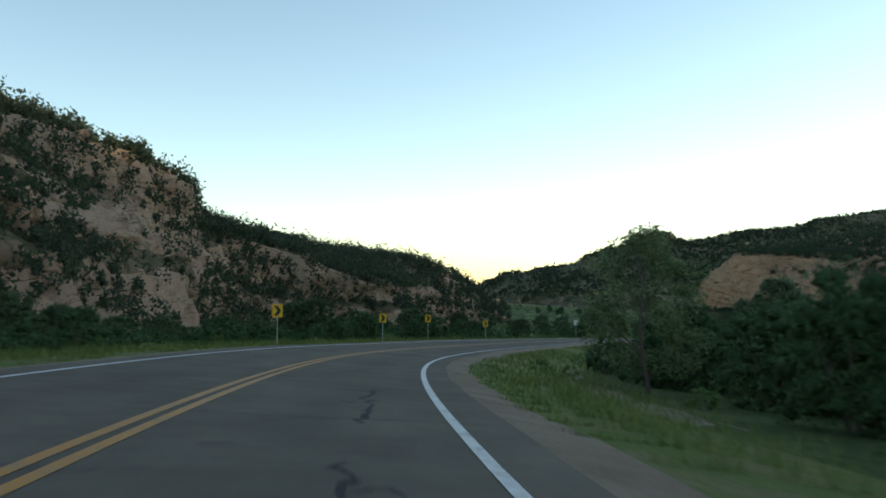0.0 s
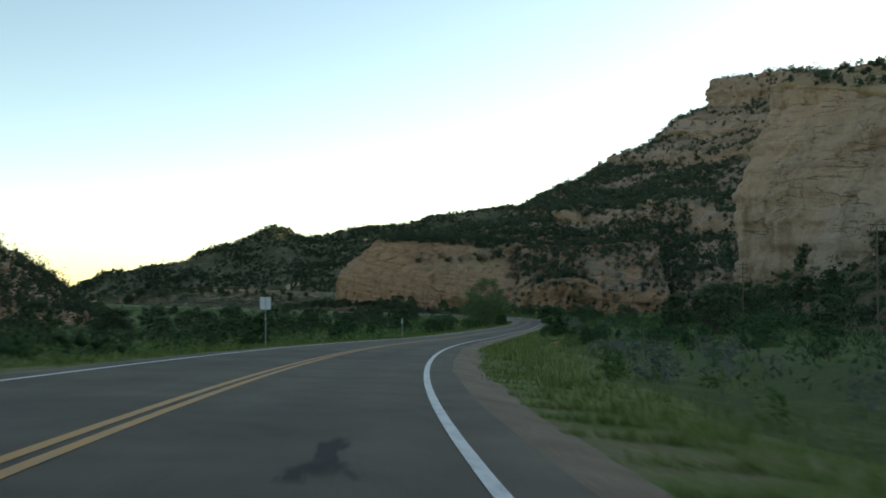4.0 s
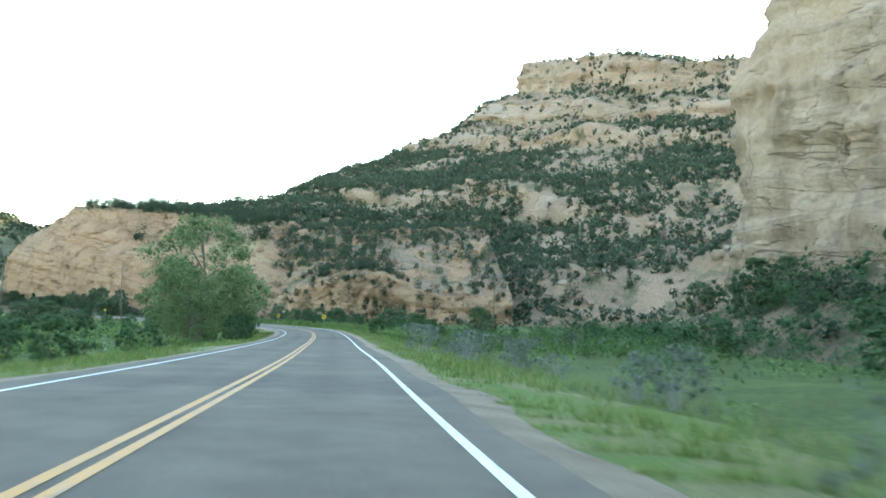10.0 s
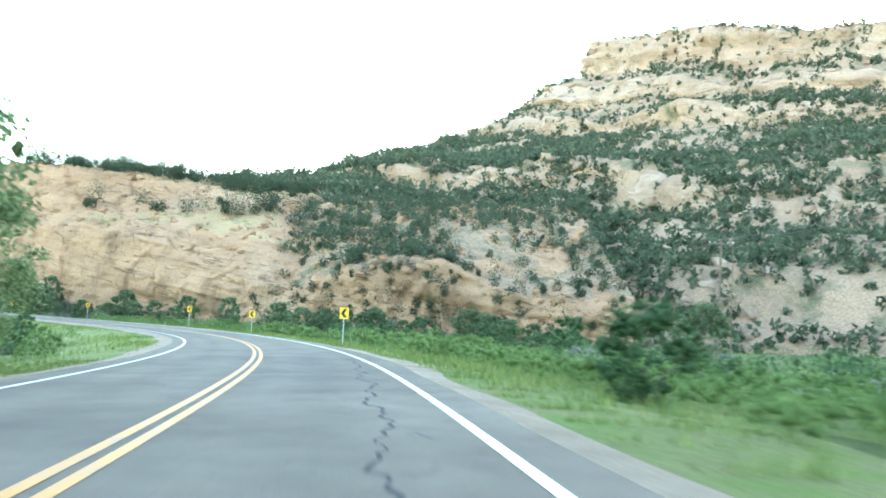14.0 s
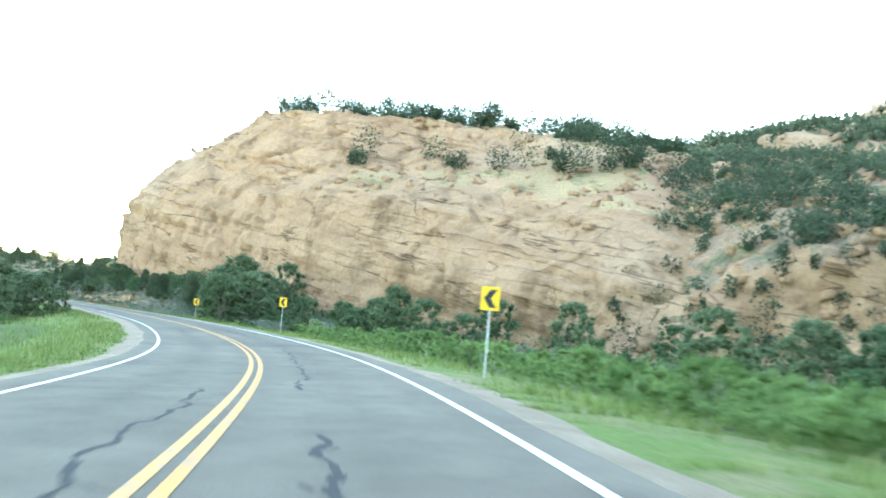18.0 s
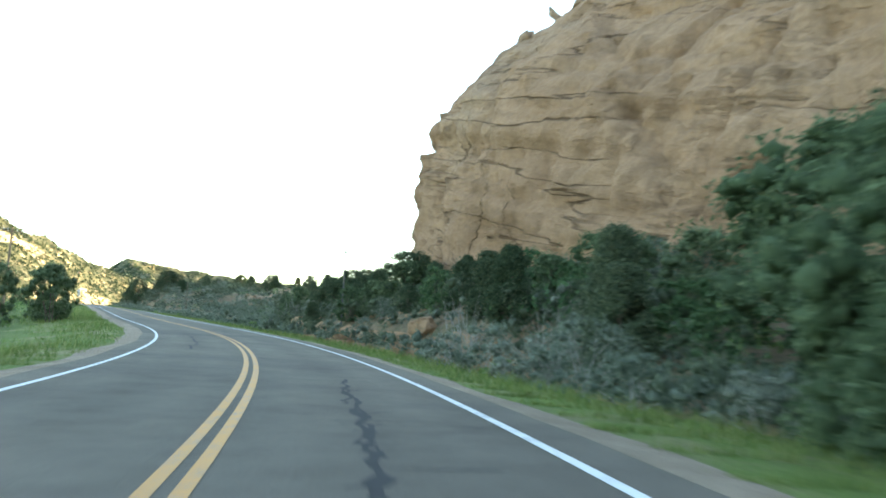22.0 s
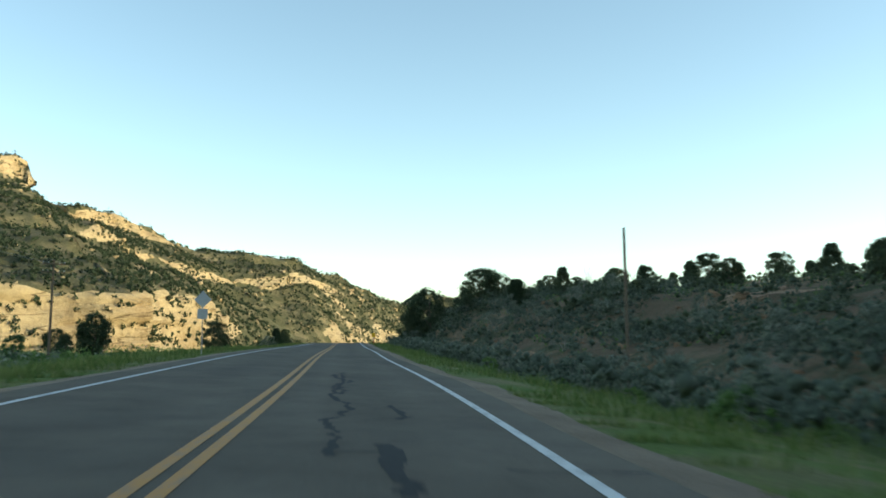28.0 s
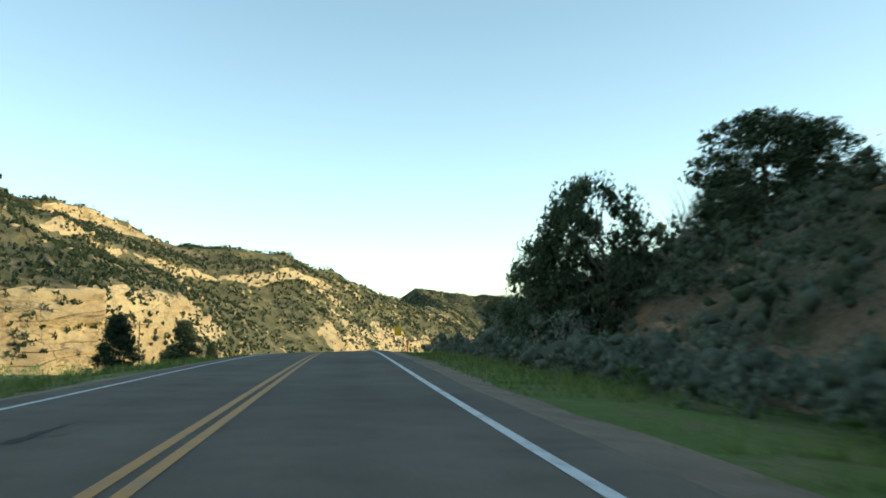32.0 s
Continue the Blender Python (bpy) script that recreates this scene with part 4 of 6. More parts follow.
def plant(name, label, category, group, leaf_mat, wood_mat, height, radius, base, shape, n_clumps, per, size, aspect, up, spread, seed, stems=5, trunk=0.06, lean=0.0, leafy=True, woodname="trunk", core=0.85):
    """A plant of stems and a crown of leaf clumps; its foot is at the origin."""
    rng = np.random.default_rng(seed)
    root = tagged(new(name), label, category, group)
    c = clumps(rng, n_clumps, shape)
    c[:, :2] = c[:, :2] * radius + lean * c[:, 2:3] * rng.normal(size=2)
    c[:, 2] = base + c[:, 2] * (height - base)
    bm = bmesh.new()
    order = np.argsort(-c[:, 2])
    if stems == 1:
        top = Vector((c[order[0], 0] * 0.3, c[order[0], 1] * 0.3, height * 0.86))
        mid = Vector((rng.normal() * 0.05 * height, rng.normal() * 0.05 * height, height * 0.42))
        rod(bm, (0, 0, -0.3), mid, trunk, trunk * 0.65)
        rod(bm, mid, top, trunk * 0.65, trunk * 0.15)
        for k in order[:: max(1, n_clumps // 11)]:
            t = min(0.95, max(0.12, (c[k, 2] - 0.25 * height) / height))
            foot = mid * (t / 0.42) if t < 0.42 else mid.lerp(top, (t - 0.42) / 0.44)
            rod(bm, foot, c[k], trunk * 0.35, trunk * 0.08, 5)
    else:
        for k in order[:: max(1, n_clumps // stems)]:
            foot = Vector((rng.normal() * 0.08 * radius, rng.normal() * 0.08 * radius, -0.15))
            knee = foot.lerp(Vector(c[k]), 0.5) + Vector((rng.normal() * 0.08 * radius, rng.normal() * 0.08 * radius, 0.1 * height))
            rod(bm, foot, knee, trunk, trunk * 0.7, 4)
            rod(bm, knee, c[k], trunk * 0.7, trunk * 0.15, 4)
    wood = part(woodname, bm, wood_mat, root)
    if stems > 1:
        tagged(wood, kind="stuff")
    if leafy:
        pts = (c[:, None] + shell(rng, n_clumps, per) * np.array([1, 1, 0.8]) * (1.75 * spread * rng.uniform(0.6, 1.3, (n_clumps, 1, 1)))).reshape(-1, 3)
        pts = pts[pts[:, 2] > 0.03]
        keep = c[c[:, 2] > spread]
        part("crown", foliage("crown", leaf_quads(pts, size, aspect, up, rng), cores(keep, np.full(len(keep), spread * core), rng), [leaf_mat, INNER_SHADED[leaf_mat.name]]), None, root)
    return root


dome = lambda h: np.sqrt(np.clip(1 - (2 * h - 0.9) ** 2 / 1.3, 0.02, 1))
cone = lambda h: np.clip(1.05 - 0.85 * h, 0.1, 1) * np.clip(0.45 + 2.2 * h, 0, 1)
vase = lambda h: 0.45 + 0.6 * h - 0.35 * h * h
flat = lambda h: np.sqrt(np.clip(1.02 - h * h, 0.05, 1))

KINDS = {
    "juniper_tree": [plant("juniper_tree", "dark green juniper tree with dense ragged crown", "tree", "junipers", LEAF_JUNIPER, BARK, 5.0, 2.3 - 0.4 * (k == 1), 0.08, cone if k == 1 else dome, 150, 84, 0.14, 0.5, 0.2, 0.31, 40 + k, 1, 0.14, core=0.62) for k in range(3)],
    "cottonwood_tree": [plant("cottonwood_tree", "airy light green cottonwood tree with forking limbs", "tree", "cottonwoods", LEAF_COTTON, BARK, 9.0, 3.9, 1.6, dome, 80, 120, 0.16, 0.7, 0.0, 0.55, 50 + k, 1, 0.17, 0.4, core=0.35) for k in range(2)],
    "broadleaf_tree": [plant("broadleaf_tree", "deep green bushy broadleaf tree", "tree", "broadleaf trees", LEAF_BROAD, BARK, 6.0, 2.7, 0.1, dome, 110, 60, 0.16, 0.55, 0.0, 0.42, 60 + k, 6, 0.07, woodname="stem", core=0.9) for k in range(2)],
    "willow_shrub": [plant("willow_shrub", "green willow shrub with many upright stems", "shrub", "willow shrubs", LEAF_WILLOW, BARK, 3.0, 1.45, 0.1, vase if k == 1 else dome, 70, 46, 0.11, 0.42, 0.3, 0.24, 70 + k, 8, 0.03, woodname="stem") for k in range(3)],
    "sagebrush": [plant("sagebrush", "grey-green sagebrush with pale woody tips", "shrub", "sagebrush", LEAF_SAGE, BARK_GREY, 1.2, 0.85, 0.1, flat, 22, 40, 0.09, 0.34, 0.5, 0.14, 80 + k, 6, 0.02, woodname="stem") for k in range(3)],
    "rabbitbrush": [plant("rabbitbrush", "bright green rabbitbrush mound", "shrub", "rabbitbrush", LEAF_RABBIT, BARK_GREY, 1.1, 0.9, 0.05, flat, 22, 42, 0.12, 0.22, 0.6, 0.15, 90 + k, 6, 0.015, woodname="stem") for k in range(3)],
    "grey_shrub": [plant("grey_shrub", "grey twiggy shrub half in leaf", "shrub", "grey shrubs", LEAF_SAGE, BARK_GREY, 2.0, 1.4, 0.1, dome, 30, 34, 0.13, 0.3, 0.4, 0.22, 100 + k, 14, 0.02, woodname="stem", core=0.5) for k in range(2)],
    "dead_shrub": [plant("dead_shrub", "bare grey dead shrub", "shrub", "dead shrubs", LEAF_SAGE, BARK_GREY, 2.6, 1.4, 0.3, dome, 46, 4, 0.1, 0.3, 0.4, 0.2, 110, 40, 0.013, leafy=False, woodname="stem")],
}
HEIGHT = {"juniper_tree": 5.0, "cottonwood_tree": 9.0, "broadleaf_tree": 6.0, "willow_shrub": 3.0, "sagebrush": 1.2, "rabbitbrush": 1.1, "grey_shrub": 2.0, "dead_shrub": 2.6}
FIRST = {id(k): True for ks in KINDS.values() for k in ks}

# mean height of the slopes over a coarse plan grid
CELL = 2.5
SLOPES = {}
for _name in ("roadside_hill", "talus_slope", "west_hill", "broken_slope"):
    _v = FIELDS[_name][0]
    _k = np.floor(_v[:, :2] / CELL).astype(int)
    for (i, j), z in zip(map(tuple, _k), _v[:, 2]):
        n, t = SLOPES.get((i, j), (0, 0.0))
        SLOPES[(i, j)] = (n + 1, t + z)


def surfaces_z(x, y):
    """Height of the ground or of the slope that lies over it."""
    z = ground_z(x, y)
    for k in range(len(z)):
        hit = SLOPES.get((math.floor(x[k] / CELL), math.floor(y[k] / CELL)))
        if hit:
            z[k] = max(z[k], hit[1] / hit[0] - 0.1)
    return z


def surface_z(x, y):
    return float(surfaces_z(np.array([x], float), np.array([y], float))[0])


def grow(kind, x, y, height, z=None, wide=1.0):
    """Plant one of a kind with its foot at x, y; wide stretches the crown sideways."""
    t = KINDS[kind][RNG.integers(len(KINDS[kind]))]
    s = height / HEIGHT[kind]
    m = pose(x, y, (surface_z(x, y) if z is None else z) - 0.03, RNG.uniform(-4, 4), RNG.uniform(-4, 4), RNG.uniform(0, 360)) @ Matrix.Diagonal((s * wide * RNG.uniform(0.9, 1.2), s * wide * RNG.uniform(0.9, 1.2), s, 1))
    if FIRST.pop(id(t), False):
        t.matrix_basis = m
        return t
    return copy_thing(t, m @ Matrix.Diagonal((1 / t.scale[0], 1 / t.scale[1], 1 / t.scale[2], 1)))


def belt(kind, s0, s1, lat0, lat1, count, h0, h1):
    """Plants of a kind scattered along the road between stations and lateral offsets."""
    for _ in range(count):
        s, lat = RNG.uniform(s0, s1), RNG.uniform(lat0, lat1)
        x, y, _z = on_road(s, lat)
        if abs(road_frame(x, y)[1][0]) > 6.4:
            grow(kind, x, y, RNG.uniform(h0, h1))


# single plants that stand out
PLANTS = [("cottonwood_tree", 119.5, 309.0, 12.4), ("cottonwood_tree", 123.0, 325.0, 9.5), ("cottonwood_tree", 127.0, 318.0, 7.4), ("cottonwood_tree", 136.0, 334.5, 9.2), ("cottonwood_tree", 131.5, 331.0, 8.4), ("cottonwood_tree", 140.0, 343.0, 6.4), ("willow_shrub", 137.5, 333.0, 2.4), ("willow_shrub", 134.0, 328.0, 2.6), ("cottonwood_tree", 116.0, 303.0, 7.0), ("willow_shrub", 124.5, 308.5, 2.6), ("willow_shrub", 121.0, 303.0, 2.8), ("willow_shrub", 118.5, 298.0, 2.4)]
PLANTS += [("juniper_tree", 41.2, 716.6, 4.4), ("juniper_tree", 46.5, 723.5, 2.6), ("juniper_tree", 38.7, 738.6, 2.8), ("grey_shrub", 56.0, 707.0, 1.5), ("juniper_tree", 20.8, 760.0, 2.6), ("juniper_tree", 17.8, 770.0, 2.8), ("juniper_tree", 50.5, 768.0, 3.8), ("juniper_tree", 56.0, 764.0, 3.0)]
PLANTS += [("juniper_tree", 89.2, 721.0, 3.6), ("juniper_tree", 149.0, 593.1, 2.4), ("juniper_tree", 154.0, 579.5, 2.4), ("juniper_tree", 151.0, 588.0, 2.0)]
PLANTS += [("willow_shrub", 72.6, 196.4, 3.9), ("willow_shrub", 67.3, 187.2, 1.7), ("willow_shrub", 61.0, 178.8, 1.5), ("broadleaf_tree", 109.0, 206.0, 8.0), ("broadleaf_tree", 103.0, 209.0, 6.2), ("broadleaf_tree", 114.0, 214.0, 7.2), ("willow_shrub", 80.5, 209.0, 1.5), ("willow_shrub", 83.5, 211.5, 1.5), ("willow_shrub", 79.0, 206.2, 2.0), ("willow_shrub", 85.5, 215.0, 1.6), ("willow_shrub", 84.5, 206.5, 1.8), ("willow_shrub", 90.0, 211.0, 1.9), ("willow_shrub", 82.5, 207.0, 1.3)]
PLANTS += [("willow_shrub", 88.0, 206.0, 1.6), ("willow_shrub", 87.0, 212.0, 1.7), ("willow_shrub", 86.0, 219.0, 1.8), ("grey_shrub", 90.0, 226.0, 1.5), ("grey_shrub", 117.0, 264.0, 1.8), ("grey_shrub", 122.0, 275.0, 1.9)]
PLANTS += [("grey_shrub", 141.0, 302.0, 2.0), ("grey_shrub", 144.5, 303.5, 2.1), ("willow_shrub", 152.0, 312.0, 2.6), ("willow_shrub", 150.0, 322.0, 2.2)]
PLANTS += [("broadleaf_tree", 174.2, 505.0, 5.6), ("broadleaf_tree", 174.6, 501.0, 5.4), ("broadleaf_tree", 177.5, 504.0, 6.2), ("broadleaf_tree", 176.0, 511.0, 5.6), ("broadleaf_tree", 180.0, 534.0, 4.0), ("broadleaf_tree", 184.0, 520.0, 6.0), ("broadleaf_tree", 179.5, 509.0, 6.8), ("broadleaf_tree", 177.5, 519.0, 7.2), ("broadleaf_tree", 196.0, 506.0, 6.5)]
PLANTS += [("broadleaf_tree", 205.0, 494.0, 5.8), ("broadleaf_tree", 210.0, 484.0, 5.5), ("broadleaf_tree", 218.0, 476.0, 4.6)]
PLANTS += [("cottonwood_tree", 8.8, 38.5, 6.8), ("broadleaf_tree", 16.0, 30.0, 4.4), ("broadleaf_tree", 21.0, 58.0, 6.4), ("broadleaf_tree", 24.0, 44.0, 5.4)]
PLANTS += [("juniper_tree", 89.8, 747.9, 4.0), ("dead_shrub", 90.3, 727.9, 4.0), ("juniper_tree", 165.0, 549.0, 2.7), ("juniper_tree", 162.5, 553.0, 2.9), ("juniper_tree", 160.5, 556.5, 4.0), ("juniper_tree", 158.5, 560.5, 3.8), ("juniper_tree", 156.5, 566.0, 3.8), ("juniper_tree", 152.1, 571.9, 3.8), ("juniper_tree", 153.6, 571.0, 4.0), ("juniper_tree", 151.7, 577.0, 3.6), ("dead_shrub", 167.5, 537.0, 2.0), ("dead_shrub", 165.0, 545.5, 1.6), ("broadleaf_tree", 169.5, 534.5, 3.0), ("broadleaf_tree", 172.5, 530.0, 3.2), ("juniper_tree", 167.0, 541.0, 2.6), ("juniper_tree", 164.5, 545.5, 2.1), ("broadleaf_tree", 175.0, 527.0, 3.5)]
PLANTS += [("juniper_tree", 168.0, 537.0, 2.9), ("juniper_tree", 165.0, 540.5, 2.4), ("juniper_tree", 159.0, 558.0, 2.0), ("juniper_tree", 157.0, 563.0, 1.6), ("broadleaf_tree", 171.5, 533.0, 3.2), ("juniper_tree", 101.8, 741.9, 4.0)]
PLANTS += [("juniper_tree", 154.4, 574.6, 4.2), ("juniper_tree", 155.0, 576.8, 3.4), ("juniper_tree", 150.2, 578.6, 3.4), ("broadleaf_tree", 155.7, 558.3, 2.6), ("juniper_tree", 156.2, 560.5, 2.6), ("broadleaf_tree", 157.5, 557.8, 2.4), ("juniper_tree", 155.0, 563.3, 2.6), ("broadleaf_tree", 158.8, 556.1, 2.6), ("broadleaf_tree", 160.5, 555.5, 3.2), ("juniper_tree", 161.5, 557.8, 3.6), ("dead_shrub", 159.8, 559.4, 3.2), ("grey_shrub", 158.9, 553.5, 1.6), ("willow_shrub", 154.5, 560.6, 1.2), ("grey_shrub", 153.8, 563.0, 1.3)]
PLANTS += [("broadleaf_tree", 145.8, 583.1, 3.4), ("juniper_tree", 147.9, 581.7, 2.6), ("broadleaf_tree", 143.9, 584.5, 2.9), ("broadleaf_tree", 149.1, 580.0, 2.3), ("juniper_tree", 148.6, 577.7, 2.1), ("broadleaf_tree", 145.8, 587.3, 3.0), ("dead_shrub", 145.7, 581.9, 3.0), ("dead_shrub", 144.4, 583.6, 3.6), ("juniper_tree", 142.9, 589.4, 3.2)]
PLANTS += [("juniper_tree", 107.8, 742.9, 3.6), ("juniper_tree", 113.8, 733.9, 4.2), ("juniper_tree", 119.8, 726.9, 4.4), ("juniper_tree", 125.8, 718.9, 4.0), ("juniper_tree", 97.8, 752.9, 3.2), ("juniper_tree", 132.8, 706.9, 4.4)]
for kind, x, y, h in PLANTS:
    grow(kind, x, y, h)
for x, y, h in ((158.0, 494.5, 2.8), (156.0, 490.5, 4.0), (153.0, 486.0, 5.6), (150.5, 490.0, 5.8), (147.0, 494.0, 5.0), (153.5, 496.5, 4.2), (155.5, 500.0, 3.2), (131.0, 561.0, 4.6), (127.5, 566.5, 4.4), (128.5, 557.0, 4.8)):
    grow("broadleaf_tree", x, y, h)
# junipers on and below the last bank: kind, x, y, height, width
for kind, x, y, h, wide in (
    ("juniper_tree", 67.2, 730.7, 8.2, 0.68), ("juniper_tree", 64.9, 729.3, 5.6, 0.7), ("juniper_tree", 74.0, 733.2, 4.6, 1.5), ("juniper_tree", 76.4, 733.0, 3.6, 1.4), ("juniper_tree", 73.0, 729.8, 2.6, 1.4), ("dead_shrub", 70.5, 735.5, 3.4, 0.9), ("grey_shrub", 66.2, 726.8, 2.4, 1.0),
    ("juniper_tree", 85.4, 714.0, 3.4, 1.2), ("juniper_tree", 91.0, 744.3, 3.6, 1.1), ("juniper_tree", 106.2, 720.4, 3.6, 1.2), ("juniper_tree", 82.0, 740.0, 3.0, 1.2), ("juniper_tree", 86.5, 738.0, 2.4, 1.1),
):
    grow(kind, x, y, h, None, wide)

for kind, station, lat, h in (("juniper_tree", 722, 11.5, 3.6), ("juniper_tree", 727, 13.0, 3.8), ("juniper_tree", 717, 13.5, 4.2), ("juniper_tree", 712, 12.0, 3.4), ("dead_shrub", 723, 10.2, 3.8), ("dead_shrub", 715, 11.0, 3.2), ("grey_shrub", 718, 9.2, 2.0), ("grey_shrub", 713, 9.6, 1.8), ("grey_shrub", 708, 9.0, 2.1), ("grey_shrub", 725, 9.4, 1.5), ("sagebrush", 721, 8.4, 1.4), ("sagebrush", 711, 8.0, 1.3), ("sagebrush", 705, 8.6, 1.5)):
    x, y, _z = on_road(station, lat)
    grow(kind, x, y, h)
# belts along the road: right side, from the start
belt("willow_shrub", 168, 200, 14, 28, 34, 3.0, 4.8)
belt("willow_shrub", 200, 230, 14, 28, 20, 2.0, 3.4)
belt("willow_shrub", 204, 256, 11, 20, 24, 1.8, 2.8)
belt("broadleaf_tree", 150, 230, 24, 44, 12, 4.0, 6.5)
belt("willow_shrub", 222, 262, 17, 40, 12, 2.0, 3.6)
belt("grey_shrub", 240, 330, 10, 34, 16, 0.7, 1.5)
belt("broadleaf_tree", 270, 400, 46, 95, 22, 4.0, 7.0)
belt("broadleaf_tree", 345, 400, 58, 92, 26, 6.5, 10.0)
belt("willow_shrub", 262, 400, 24, 50, 8, 1.6, 3.2)
belt("rabbitbrush", 150, 330, 7.6, 14, 26, 0.4, 0.9)
belt("willow_shrub", 322, 376, 9.5, 28, 20, 0.8, 2.0)
belt("rabbitbrush", 316, 392, 7.5, 30, 70, 0.4, 1.0)
belt("grey_shrub", 250, 330, 9, 22, 12, 0.8, 1.5)
belt("willow_shrub", 352, 400, 13, 24, 9, 1.2, 2.2)
belt("grey_shrub", 400, 480, 10, 20, 12, 1.0, 1.9)
belt("willow_shrub", 400, 500, 34, 52, 10, 2.4, 4.2)
belt("broadleaf_tree", 420, 560, 52, 95, 22, 4.0, 6.5)
belt("rabbitbrush", 540, 664, 8.2, 14, 120, 0.9, 1.5)
belt("willow_shrub", 490, 640, 18, 44, 12, 1.2, 2.4)
belt("sagebrush", 480, 660, 15, 36, 46, 0.9, 1.6)
belt("broadleaf_tree", 560, 650, 30, 52, 20, 3.4, 5.4)
belt("willow_shrub", 560, 660, 24, 44, 14, 2.0, 3.6)
belt("sagebrush", 660, 700, 9.5, 15, 26, 0.9, 1.7)
belt("broadleaf_tree", 655, 690, 13, 24, 10, 2.8, 4.6)
belt("juniper_tree", 690, 770, 11.5, 28, 34, 1.3, 2.5)
belt("juniper_tree", 736, 800, 18, 32, 18, 1.6, 2.6)
belt("willow_shrub", 690, 760, 11.5, 18, 16, 1.4, 2.6)
belt("sagebrush", 700, 930, 9.5, 24, 170, 0.9, 1.8)
belt("juniper_tree", 770, 940, 36, 75, 50, 1.8, 3.4)
belt("grey_shrub", 780, 920, 16, 34, 30, 1.2, 2.0)
belt("rabbitbrush", 640, 930, 7.6, 11, 24, 0.4, 0.9)
# left side
belt("willow_shrub", 160, 262, -20, -11, 28, 1.8, 3.2)
belt("rabbitbrush", 150, 330, -12, -8, 26, 0.4, 0.9)
belt("broadleaf_tree", 170, 300, -40, -20, 26, 3.0, 5.0)
belt("juniper_tree", 190, 330, -60, -25, 24, 3.0, 5.5)
belt("willow_shrub", 290, 470, -24, -10, 24, 1.4, 3.0)
belt("rabbitbrush", 300, 480, -14, -8, 26, 0.5, 1.0)
belt("broadleaf_tree", 330, 480, -60, -24, 24, 3.0, 5.5)
belt("rabbitbrush", 470, 640, -18, -9, 40, 0.6, 1.2)
belt("willow_shrub", 500, 640, -26, -12, 14, 1.8, 3.4)
belt("broadleaf_tree", 560, 700, -60, -24, 16, 3.0, 5.0)
belt("rabbitbrush", 640, 930, -18, -9, 30, 0.4, 0.9)
belt("juniper_tree", 780, 960, -70, -24, 20, 2.6, 4.6)
belt("willow_shrub", 690, 900, -40, -22, 8, 1.2, 2.4)


def on_slopes(name, count, most_steep, low=None, high=None):
    """Random places on a landform, thinner where it is steep."""
    v, f, s = FIELDS[name]
    a = v[f]
    area = np.linalg.norm(np.cross(a[:, 1] - a[:, 0], a[:, 3] - a[:, 0]), axis=1)
    w = area * np.clip(1 - s[f].mean(1) / most_steep, 0.0, 1)
    c = a.mean(1)
    w *= np.clip(0.62 + 0.75 * fbm(c, 40, 3), 0.05, 2)
    if name == "mesa":
        w *= (c[:, 1] > 330) * np.clip(1.5 - c[:, 2] / 85, 0.14, 1.4) * np.clip(0.5 + (c[:, 1] - 440) / 120, 0.4, 1.2)
    if low is not None:
        w *= (c[:, 2] > low) * (c[:, 2] < high)
    pick = RNG.choice(len(f), count, p=w / w.sum())
    u = RNG.uniform(0, 1, (count, 2, 1))
    q = a[pick]
    return (q[:, 0] * (1 - u[:, 0]) + q[:, 1] * u[:, 0]) * (1 - u[:, 1]) + (q[:, 3] * (1 - u[:, 0]) + q[:, 2] * u[:, 0]) * u[:, 1]


def far_trees(name, label, places, low, high, per, leaf):
    """Many small trees in one mesh: clumps of leaves round each place."""
    n = len(places)
    h = RNG.uniform(low, high, n) * RNG.uniform(0.6, 1.15, n)
    h *= np.where(RNG.uniform(size=n) < 0.18, 1.5, 1.0)
    wide = h * RNG.uniform(0.32, 0.56, n)
    d = RNG.normal(size=(n, per, 3))
    d /= np.linalg.norm(d, axis=2, keepdims=True)
    d *= RNG.uniform(0.35, 1.0, (n, per, 1))
    c = places[:, None] + d * np.stack([wide, wide, h * 0.5], 1)[:, None] + np.array([0, 0, 1.0]) * (h * 0.41)[:, None, None]
    v, f = leaf_quads(c.reshape(-1, 3), leaf, 0.7, 0.1, RNG)
    return tagged(new(name, put_mesh(name, v, f, [LEAF_FAR])), label, "trees", kind="stuff")


far_trees("mesa_trees", "dark junipers and pinyons scattered over the mesa slopes", on_slopes("mesa", 25000, 1.8), 2.8, 6.2, 15, 1.35)
far_trees("bluff_trees", "dark junipers along the top of the bluff", on_slopes("near_bluff", 330, 0.9, 9, 60), 3.0, 7.4, 260, 0.32)
far_trees("broken_slope_trees", "dark junipers between the broken outcrops", on_slopes("broken_slope", 1500, 2.0), 2.0, 4.8, 120, 0.36)
far_trees("buttress_trees", "dark trees along the top of the buttress", on_slopes("buttress_cliff", 300, 0.9, 24, 90), 1.6, 4.6, 80, 0.55)
far_trees("west_hill_trees", "dark pines and junipers covering the hill", on_slopes("west_hill", 11000, 2.4), 2.0, 5.6, 40, 0.62)
far_trees("ridge_trees", "dark trees on the distant ridge", on_slopes("far_ridge", 9000, 1.3), 3.4, 7.0, 12, 2.3)
far_trees("sunlit_ridge_trees", "trees dotted over the sunlit ridge", on_slopes("sunlit_ridge", 34000, 3.0), 2.6, 5.8, 10, 1.7)
far_trees("talus_trees", "dense green trees below the cliff", on_slopes("talus_slope", 900, 1.6, -15, 12), 2.2, 5.2, 110, 0.42)


